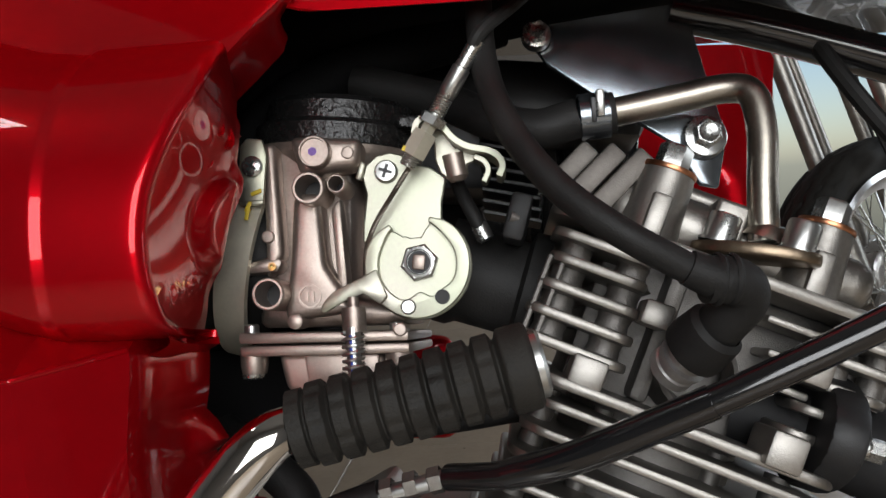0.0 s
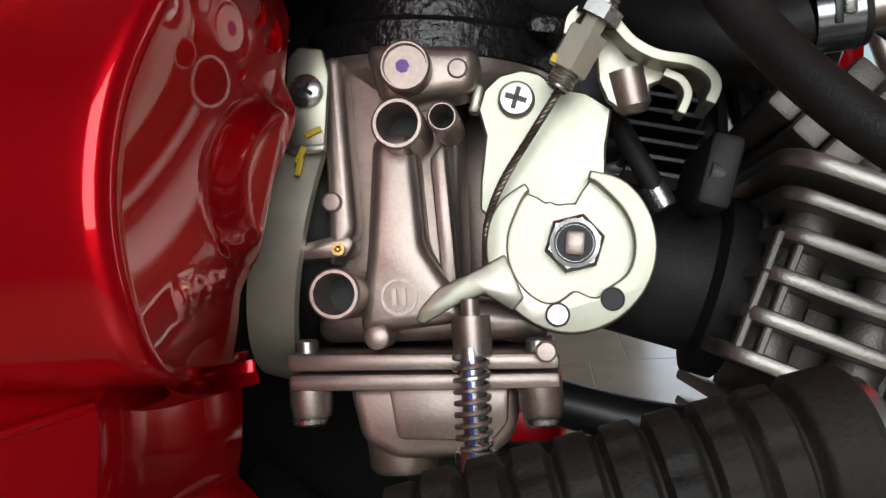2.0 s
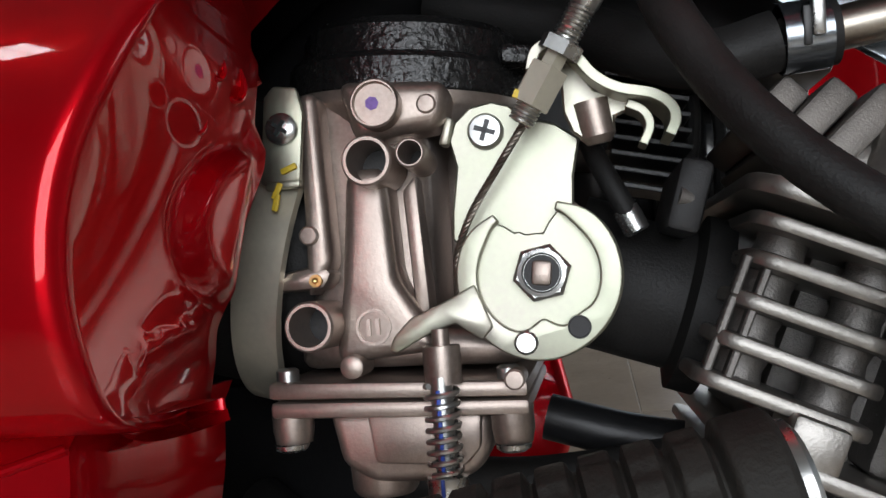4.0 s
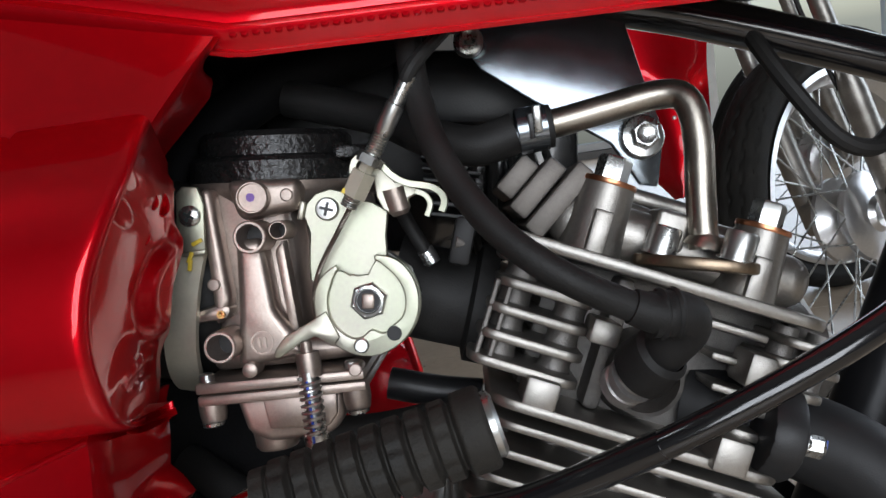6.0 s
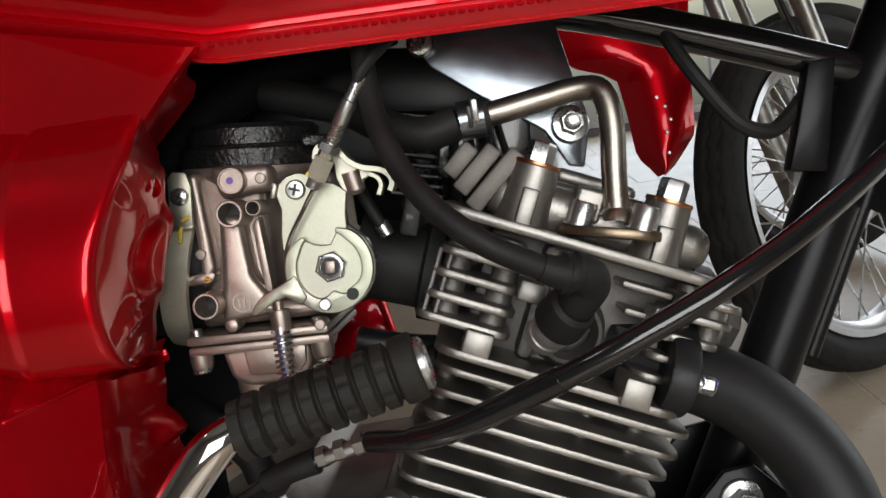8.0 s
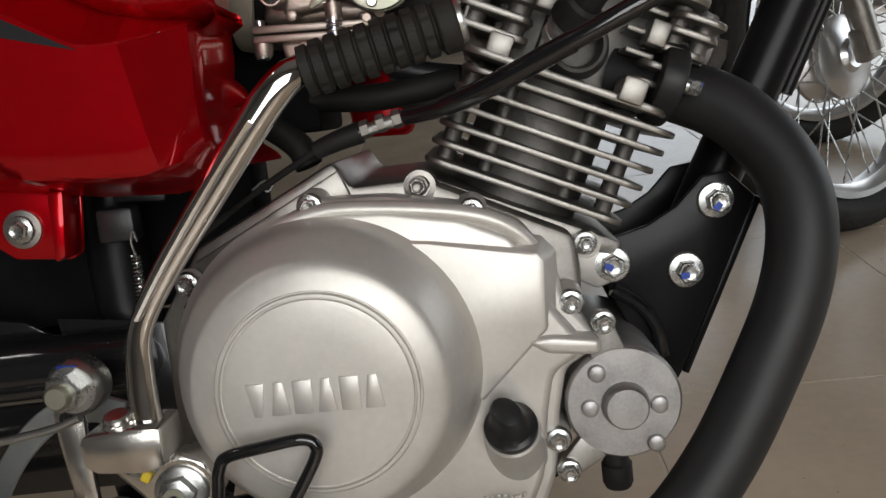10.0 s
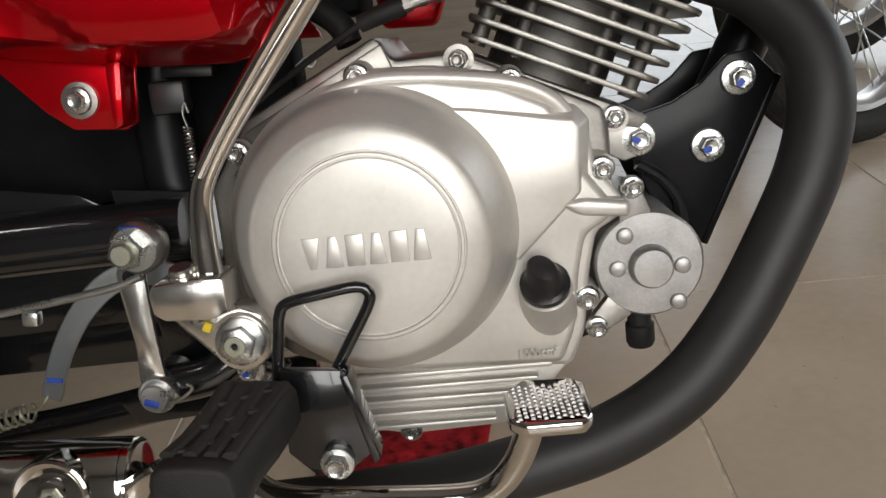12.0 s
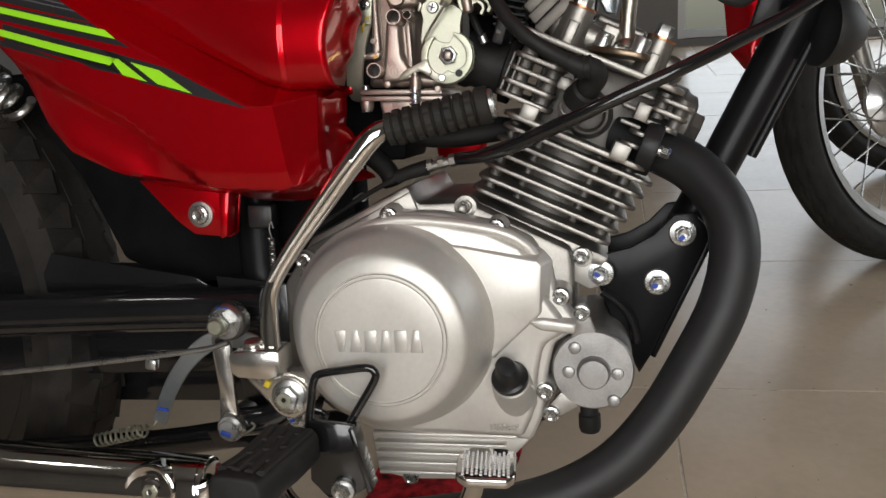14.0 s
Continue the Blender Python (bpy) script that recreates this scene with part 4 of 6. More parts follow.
    part("paint_or_glint_mark", box((-0.280, 0.3654, 0.322), (0.010, 0.001, 0.0025), (0, 8, 0)), BLUE_MARK, st, "short blue glint put in as a coloured strip")
    part("spring", coil((-0.350, 0.370, 0.289), (-0.302, 0.370, 0.3005), 0.0058, 0.0011, 9), ZINC_GOLD, st, "small coil return spring")
    part("spring_hook", tube([(-0.302, 0.370, 0.3005), (-0.296, 0.369, 0.303), (-0.291, 0.366, 0.307), (-0.287, 0.367, 0.312)], 0.0011, 8), ZINC_GOLD, st)


build_pedals()


def build_carb():
    """Carburettor: throttle body, float bowl, diaphragm cap, throttle wheel and its bracket."""
    bm = prism([(-0.083, 0.666), (-0.046, 0.662), (-0.0475, 0.600), (-0.030, 0.598), (-0.024, 0.588), (-0.088, 0.590), (-0.084, 0.605), (-0.078, 0.625)], 0.396, 0.470, 0.005, 3)
    prism([(-0.050, 0.663), (-0.019, 0.658), (-0.020, 0.590), (-0.050, 0.590)], 0.430, 0.475, 0.004, 2, bm)
    carb = part("carburettor", bm, CARB, bike, "die-cast carburettor with throttle wheel and black cap")
    part("spine", prism([(-0.0665, 0.642), (-0.0560, 0.642), (-0.0548, 0.613), (-0.0500, 0.605), (-0.0445, 0.594), (-0.0725, 0.592), (-0.0695, 0.612)], 0.3822, 0.40, 0.0035, 4), CARB, carb)
    part("shoulder", prism([(-0.068, 0.666), (-0.038, 0.663), (-0.040, 0.651), (-0.064, 0.649)], 0.3835, 0.40, 0.004, 4), CARB, carb)
    part("side_rib", prism([(-0.079, 0.664), (-0.074, 0.664), (-0.0725, 0.618), (-0.080, 0.609)], 0.386, 0.40, 0.003, 3), CARB, carb)
    part("web", prism([(-0.0530, 0.636), (-0.0490, 0.640), (-0.0475, 0.603), (-0.0515, 0.602)], 0.3885, 0.40, 0.0014, 2), CARB, carb)
    part("cross_web", prism([(-0.090, 0.6160), (-0.076, 0.6185), (-0.0725, 0.6160), (-0.075, 0.6115), (-0.090, 0.6115)], 0.386, 0.40, 0.002, 2), CARB, carb)
    for x, z, r, y in ((-0.0565, 0.6575, 0.0064, 0.378), (-0.0585, 0.6425, 0.0064, 0.374), (-0.0478, 0.6437, 0.0038, 0.376), (-0.0755, 0.6025, 0.0063, 0.372)):
        closed = z > 0.65
        prof = [(r, -0.02), (r, -0.0006), (r - 0.0005, 0), (r * 0.86, 0.0), (r * 0.82, -0.0014), (0, -0.0014)] if closed else [(r, -0.02), (r, -0.0006), (r - 0.0005, 0), (r * 0.80, 0.0), (r * 0.75, -0.0165)]
        port = part("port", lathe((x, y, z), (0, -1, 0), prof, 36), CARB, carb)
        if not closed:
            # black disc stands in for the shade deep in an open port
            part("bore", lathe((x, y + 0.016, z), (0, -1, 0), [(r * 0.76, 0), (0, 0.0002)], 24), MATT, port, "black disc for the shade down the bore")
    part("paint_or_glint_mark", lathe((-0.0572, 0.3792, 0.6577), (0, -1, 0), [(0.0018, -0.0005), (0.0018, 0.0), (0, 0.0)], 7), VIOLET_MARK, carb, "dab of violet paint")
    part("maker_ring", lathe((-0.0615, 0.3822, 0.6010), (0, -1, 0), [(0.0046, 0), (0.0046, 0.0006), (0.0039, 0.0006), (0.0039, 0)], 28), CARB, carb)
    for dx in (-0.0012, 0.0012):
        part("maker_bar", box((-0.0615 + dx, 0.3819, 0.6010), (0.0011, 0.0012, 0.0042)), CARB, carb)
    for x, z, r, y in ((-0.0440, 0.6570, 0.0026, 0.3835), (-0.0780, 0.6260, 0.0026, 0.385), (-0.0670, 0.5915, 0.0030, 0.3785), (-0.0265, 0.5860, 0.0026, 0.3790)):
        part("rivet", lathe((x, y, z), (0, -1, 0), [(r, -0.012), (r, 0), (r * 0.8, 0.0004), (0, 0.0005)], 20), CARB, carb)
    for x, z in ((-0.0770, 0.6140),):
        part("jet", lathe((x, 0.3850, z), (0, -1, 0), [(0.0017, -0.01), (0.0017, 0), (0.0009, 0), (0, -0.001)], 16), BRASS, carb, "small brass air jet")
    # flange ring under the cap, then the black diaphragm cap
    up = Vector((0.10, -0.05, 1))
    part("top_ring", lathe((-0.056, 0.428, 0.663), up, [(0.034, -0.006), (0.0365, -0.001), (0.0370, 0.0), (0.0370, 0.003), (0.036, 0.0035)], 56), CARB, carb)
    part("cap", lathe((-0.0555, 0.428, 0.6665), up, [(0.0362, -0.001), (0.0375, 0.0), (0.0375, 0.008), (0.0365, 0.0095), (0.0335, 0.0105), (0.0330, 0.018), (0.0305, 0.0205), (0.0, 0.0215)], 64), CAP, carb, "textured black diaphragm cap", 25)
    part("cap_ear", box((-0.020, 0.410, 0.672), (0.016, 0.014, 0.006), (0, 6, 20), 0.002), CAP, carb)
    # float bowl: two flanges, squared bowl with a raised panel, drain stub
    bowl = bmesh.new()
    prism([(-0.0905, 0.5885), (-0.0235, 0.5855), (-0.0235, 0.5815), (-0.0905, 0.5840)], 0.381, 0.475, 0.0012, 2, bowl)
    prism([(-0.0905, 0.5833), (-0.0235, 0.5808), (-0.0235, 0.5768), (-0.0905, 0.5790)], 0.382, 0.475, 0.0012, 2, bowl)
    prism([(-0.0775, 0.580), (-0.034, 0.578), (-0.0345, 0.567), (-0.0385, 0.5615), (-0.0450, 0.5595), (-0.066, 0.5600), (-0.0745, 0.565)], 0.3885, 0.47, 0.0035, 3, bowl)
    part("float_bowl", bowl, CARB, carb)
    part("panel", prism([(-0.0665, 0.5790), (-0.0362, 0.5775), (-0.0370, 0.5685), (-0.0412, 0.5640), (-0.0648, 0.5655)], 0.3868, 0.392, 0.0014, 2), CARB, carb)
    for x, z in ((-0.0865, 0.5755), (-0.0285, 0.5730)):
        part("screw_post", lathe((x, 0.388, z + 0.006), (0, 0, -1), [(0.0055, 0), (0.0055, 0.006), (0.0048, 0.0095), (0, 0.0095)], 20), CARB, carb)
        part("screw_head", lathe((x, 0.386, z - 0.0035), (0, 0, -1), [(0.0046, 0), (0.0044, 0.0012), (0.003, 0.0020), (0, 0.0022)], 18), ZINC, carb)
        part("screw_end", lathe((x, 0.386, z + 0.012), (0, 0, 1), [(0.0030, -0.003), (0.0030, 0.0035), (0.0022, 0.0042), (0, 0.0042)], 14), ZINC, carb)
    part("drain_boss", lathe((-0.0655, 0.400, 0.564), (0, 0, -1), [(0.0095, 0), (0.0090, 0.007), (0.0078, 0.0085), (0, 0.0085)], 28), CARB, carb)
    # idle screw with spring
    part("idle_post", lathe((-0.0440, 0.3790, 0.5955), (0, 0, -1), [(0.0022, -0.004), (0.0022, 0), (0.0046, 0.0), (0.0048, 0.0030), (0.0046, 0.0095), (0, 0.0095)], 24), CARB, carb)
    part("idle_spring", coil((-0.0443, 0.3770, 0.5860), (-0.0447, 0.3770, 0.5645), 0.0039, 0.00075, 8), ZINC, carb, "coil spring on the idle screw")
    stem = part("idle_stem", lathe((-0.0443, 0.3770, 0.588), (0, 0, -1), [(0.0028, 0), (0.0028, 0.0235), (0.0052, 0.0240), (0.0052, 0.0280), (0.0046, 0.0290), (0, 0.0290)], 24), ZINC, carb)
    # blue strips colour in the bluish glints on spring and stem
    for z, h in ((0.5745, 0.021), (0.5620, 0.0042)):
        part("paint_or_glint_mark", box((-0.0448, 0.3770 - (0.0029 if h > 0.01 else 0.0053), z), (0.0010, 0.0008, h), (0, 0, 0), 0.0002), BLUE_MARK, stem, "blue glint put in as a coloured strip")
    # throttle bracket plate
    plate = [(-0.0400, 0.648), (-0.0382, 0.6530), (-0.0340, 0.6565), (-0.0280, 0.6575), (-0.0235, 0.6560), (-0.0200, 0.6525), (-0.0120, 0.6500), (-0.0060, 0.6455), (-0.0082, 0.636), (-0.0095, 0.618), (-0.030, 0.612), (-0.0410, 0.622), (-0.0405, 0.629), (-0.0385, 0.641)]
    bracket = part("throttle_bracket", prism(plate, 0.3915, 0.3937, 0.0006, 1), ZINC_GOLD, carb, "zinc-plated throttle cable bracket")
    part("tab", prism([(-0.0425, 0.6470), (-0.0400, 0.6465), (-0.0380, 0.6535), (-0.0400, 0.6545)], 0.3885, 0.3937, 0.0008), ZINC_GOLD, bracket)

    def ribbon(pts, half, y0, y1):
        line = spline([(x, 0, z) for x, z in pts], 6)
        a, b = [], []
        for k, p in enumerate(line):
            t = (line[min(k + 1, len(line) - 1)] - line[max(k - 1, 0)]).normalized()
            a.append((p.x - t.z * half, p.z + t.x * half)), b.append((p.x + t.z * half, p.z - t.x * half))
        return prism(a + b[::-1], y0, y1, 0.0004, 1)
    part("arm", ribbon([(-0.0165, 0.661), (-0.0150, 0.6655), (-0.0110, 0.6672), (-0.0060, 0.6640), (-0.0015, 0.6582), (0.0040, 0.6545), (0.0120, 0.6522), (0.0160, 0.6490), (0.0168, 0.6455), (0.0152, 0.6420)], 0.0013, 0.377, 0.394), ZINC_GOLD, carb, "bent zinc cable stop arm")
    part("arm_hook", ribbon([(0.0060, 0.6515), (0.0098, 0.6492), (0.0112, 0.6455), (0.0092, 0.6410)], 0.0011, 0.382, 0.391), ZINC_GOLD, carb)
    part("arm_plate", prism([(-0.0148, 0.6680), (-0.0085, 0.6676), (-0.0014, 0.6564), (0.0041, 0.6550), (0.0080, 0.6530), (0.0070, 0.6504), (0.0031, 0.6491), (0.0031, 0.6451), (-0.0013, 0.6432), (-0.0046, 0.6436), (-0.0077, 0.6462), (-0.0096, 0.6515), (-0.0096, 0.6585)], 0.3862, 0.3880, 0.0006, 1), ZINC_GOLD, carb, "bent zinc cable stop plate")
    part("arm_tube", lathe((-0.0020, 0.388, 0.6500), (0.15, 0.1, -1), [(0.0046, -0.004), (0.0046, 0.005), (0.0030, 0.007), (0, 0.007)], 20), CARB, carb)
    screw = part("cross_screw", lathe((-0.0300, 0.3915, 0.6495), (0, -1, 0), [(0.0048, 0), (0.0047, 0.0018), (0.0040, 0.0030), (0, 0.0034)], 28), ZINC, carb, "cross-head screw")
    for a in (20, 110):
        b = box((0, 0, 0), (0.0056, 0.0008, 0.0012))
        bmesh.ops.transform(b, matrix=pose(-0.0300, 0.3880, 0.6495, 0, a, 0), verts=b.verts)
        part("slot", b, PLASTIC, screw)
    # throttle wheel: recessed dish inside a stamped rim with a gap for the cable
    cx, cz, y = -0.0190, 0.6110, 0.3835

    def rim_shape(grow=0.0, a0=72.0, a1=-238.0):
        outer, inner = [], []
        for k in range(57):
            a = a0 + (a1 - a0) * k / 56
            c, sn = math.cos(radians(a)), math.sin(radians(a))
            w = a if a > -180 else a + 360
            r1 = 0.0207 + 0.0006 * math.exp(-((w + 95) / 35) ** 2) + grow
            r0 = 0.0153 - 0.0044 * math.exp(-((w + 88) / 17) ** 2) - 0.0016 * math.exp(-((w + 50) / 14) ** 2)
            tip = 0.0016 * (math.exp(-(k / 3.0) ** 2) + math.exp(-((56 - k) / 3.0) ** 2))
            outer.append((cx + (r1 - tip) * c, cz + (r1 - tip) * sn))
            inner.append((cx + (r0 + tip) * c, cz + (r0 + tip) * sn))
        return outer + inner[::-1]
    dish = []
    for k in range(72):
        a = 5 * k
        cut = step(72, 78, a) * step(124, 116, a)
        tongue = step(104, 107, a) * step(124, 118, a)
        r = 0.0170 - 0.0062 * cut + 0.0016 * tongue
        dish.append((cx + r * math.cos(radians(a)), cz + r * math.sin(radians(a))))
    wheel = part("throttle_wheel", prism(dish, y + 0.0036, y + 0.0056, 0.0004, 1), ZINC_GOLD, carb, "pale gold zinc throttle wheel")
    part("wheel_rim", prism(rim_shape(), y, y + 0.0050, 0.0021, 5), ZINC_GOLD, wheel)
    part("wheel_back", prism(rim_shape(0.0006, 62.0, -232.0), y + 0.0060, y + 0.0075, 0.0005, 1), ZINC_GOLD, wheel)
    part("stop_finger", prism([(cx - 0.0160, cz - 0.001), (cx - 0.021, cz - 0.0035), (cx - 0.0255, cz - 0.0055), (cx - 0.033, cz - 0.0085), (cx - 0.0375, cz - 0.0130), (cx - 0.0388, cz - 0.0160), (cx - 0.0370, cz - 0.0170), (cx - 0.0285, cz - 0.0128), (cx - 0.0215, cz - 0.0105), (cx - 0.0150, cz - 0.0150), (cx - 0.012, cz - 0.012)], 0.3815, 0.3838, 0.0007, 2), ZINC_GOLD, wheel)
    part("wheel_nut", hexagon((cx + 0.001, y + 0.005, cz + 0.0005), (0, -1, 0), 0.0130, 0.0065), ZINC, wheel)
    part("nut_collar", lathe((cx + 0.001, y - 0.0012, cz + 0.0005), (0, -1, 0), [(0.0062, -0.001), (0.0060, 0.0008), (0.0050, 0.0010), (0.0045, 0.0002), (0.0045, -0.0020)], 28), ZINC, wheel)
    part("recess", lathe((cx + 0.001, y - 0.0016, cz + 0.0005), (0, -1, 0), [(0.0045, 0), (0, 0)], 24), MATT, wheel)
    part("spindle", box((cx + 0.001, y - 0.0012, cz + 0.0005), (0.0050, 0.003, 0.0062), (0, 8, 0), 0.0010, 2), CARB, wheel)
    part("pin", lathe((-0.0232, y, 0.5945), (0, -1, 0), [(0.0030, -0.004), (0.0030, 0.0010), (0.0024, 0.0016), (0, 0.0016)], 24), ZINC, wheel)
    part("hole", lathe((-0.0098, y - 0.0001, 0.5975), (0, -1, 0), [(0.0030, -0.001), (0.0029, 0.0003), (0.0026, 0.0003), (0.0025, 0.0), (0, 0.0)], 24), MATT, wheel)
    part("return_spring", coil((cx, 0.392, cz), (cx, 0.402, cz), 0.0200, 0.0012, 3), ZINC, wheel)
    # throttle cable of twisted strands
    line = spline([(-0.0404, 0.388, 0.606), (-0.0394, 0.387, 0.617), (-0.0350, 0.384, 0.627), (-0.0265, 0.382, 0.639), (-0.0188, 0.381, 0.6495)], 14)
    strands = bmesh.new()
    for k in range(5):
        pts = []
        for i, p in enumerate(line):
            w = i * 0.75 + 2 * math.pi * k / 5
            pts.append(Vector(p) + Vector((0.62, 0, -0.78)) * (0.00062 * math.cos(w)) + Vector((0, 1, 0)) * (0.00062 * math.sin(w)))
        tube(pts, 0.00048, 6, smooth=False, bm=strands)
    cable = part("throttle_cable", strands, CABLE_STEEL, bike, "throttle cable with threaded adjuster")
    d = Vector((0.0110, -0.002, 0.0165))
    o = Vector((-0.0200, 0.378, 0.6485))
    part("adjuster", lathe(o, d, [(0.0030, 0), (0.0030, 0.0045), (0.0052, 0.0047), (0.0052, 0.0150), (0.0030, 0.0153), (0.0030, 0.030)], 6), BAND, cable, "hexagon cable adjuster")
    part("short_thread", coil(o, o + d.normalized() * 0.0045, 0.0030, 0.0004, 5, 6), ZINC, cable)
    part("lock_nut", hexagon(o + d.normalized() * 0.0185, d, 0.0095, 0.004), ZINC, cable)
    part("thread", coil(o + d.normalized() * 0.022, o + d.normalized() * 0.032, 0.0030, 0.0005, 9, 6), ZINC, cable)
    part("ferrule", lathe(o + d.normalized() * 0.031, d, [(0.0032, 0), (0.0037, 0.001), (0.0037, 0.012), (0.0031, 0.0125), (0.0031, 0.024), (0.0026, 0.0245)], 20), ZINC, cable)
    part("outer_sheath", tube([tuple(o + d.normalized() * 0.050), tuple(o + d.normalized() * 0.060), (0.030, 0.385, 0.715), (0.060, 0.40, 0.745), (0.12, 0.42, 0.78)], 0.0028, 10), RUBBER, cable)
    part("paint_or_glint_mark", box((-0.0195, 0.3745, 0.6545), (0.003, 0.0015, 0.002), (0, 30, 0)), YELLOW_MARK, cable, "dab of yellow paint")
    # air-box joint with clamp, and the inlet stub
    ax = Vector((1, 0, -0.26))
    boot = part("air_joint", lathe((-0.128, 0.432, 0.634), ax, [(0.044, 0), (0.044, 0.040), (0.0395, 0.042), (0.038, 0.052)], 48), RUBBER, bike, "black rubber air box joint with steel clamp")
    part("clamp_band", lathe((-0.0975, 0.430, 0.6255), ax, [(0.0445, 0), (0.0468, 0.0004), (0.0470, 0.0135), (0.0445, 0.014)], 64), BAND, boot, "pale gold hose clamp band")
    part("clamp_ear", prism([(-0.0872, 0.663), (-0.0845, 0.666), (-0.0780, 0.665), (-0.0765, 0.658), (-0.0785, 0.640), (-0.0895, 0.640)], 0.3825, 0.3850, 0.001), ZINC_GOLD, boot)
    part("clamp_fold", prism([(-0.0875, 0.6405), (-0.0782, 0.6405), (-0.0785, 0.6385), (-0.0878, 0.6385)], 0.3815, 0.3845, 0.0006), ZINC_GOLD, boot)
    clamp_screw = part("clamp_screw", lathe((-0.0822, 0.3825, 0.6540), (0, -1, 0), [(0.0042, 0), (0.0042, 0.0018), (0.0030, 0.0026), (0, 0.0028)], 24), ZINC, boot)
    for a in (35, 125):
        b = box((0, 0, 0), (0.0046, 0.0008, 0.0010))
        bmesh.ops.transform(b, matrix=pose(-0.0822, 0.3796, 0.6540, 0, a, 0), verts=b.verts)
        part("slot", b, PLASTIC, clamp_screw)
    for dx, dz, r in ((0.0, 0.0, 20), (-0.0035, -0.0055, 60), (-0.004, -0.0085, 75)):
        part("paint_or_glint_mark", box((-0.0810 + dx, 0.3816, 0.6435 + dz), (0.0045, 0.001, 0.0016), (0, -r, 0), 0.0003), YELLOW_MARK, boot, "smears of yellow paint")
    stub = part("inlet_stub", lathe((-0.012, 0.44, 0.612), (0.94, 0, -0.33), [(0.024, 0), (0.024, 0.006), (0.0215, 0.010), (0.0215, 0.034), (0.027, 0.036), (0.027, 0.044)], 36), RUBBER, bike, "black rubber inlet manifold")
    part("stub_flange", box((0.0215, 0.425, 0.629), (0.009, 0.05, 0.020), (0, 18, 0), 0.002), MATT, stub)
    part("flange_screw", lathe((0.0190, 0.402, 0.6290), (-0.9, -0.3, 0.3), [(0.0030, -0.003), (0.0030, 0.001), (0.0016, 0.001), (0.0015, 0.0), (0, 0.0)], 20), CAST_DARK, stub)
    hose = part("fuel_hose", tube([(-0.0035, 0.415, 0.648), (-0.0005, 0.412, 0.640), (0.0035, 0.41, 0.631), (0.0070, 0.411, 0.623)], 0.0031, 14), RUBBER, bike, "short black hose beside the carburettor")
    part("hose_end", lathe((0.0062, 0.411, 0.6250), (0.4, 0, -0.9), [(0.0036, -0.003), (0.0038, 0.0), (0.0036, 0.004), (0.0028, 0.0045)], 18), ZINC, hose)


build_carb()


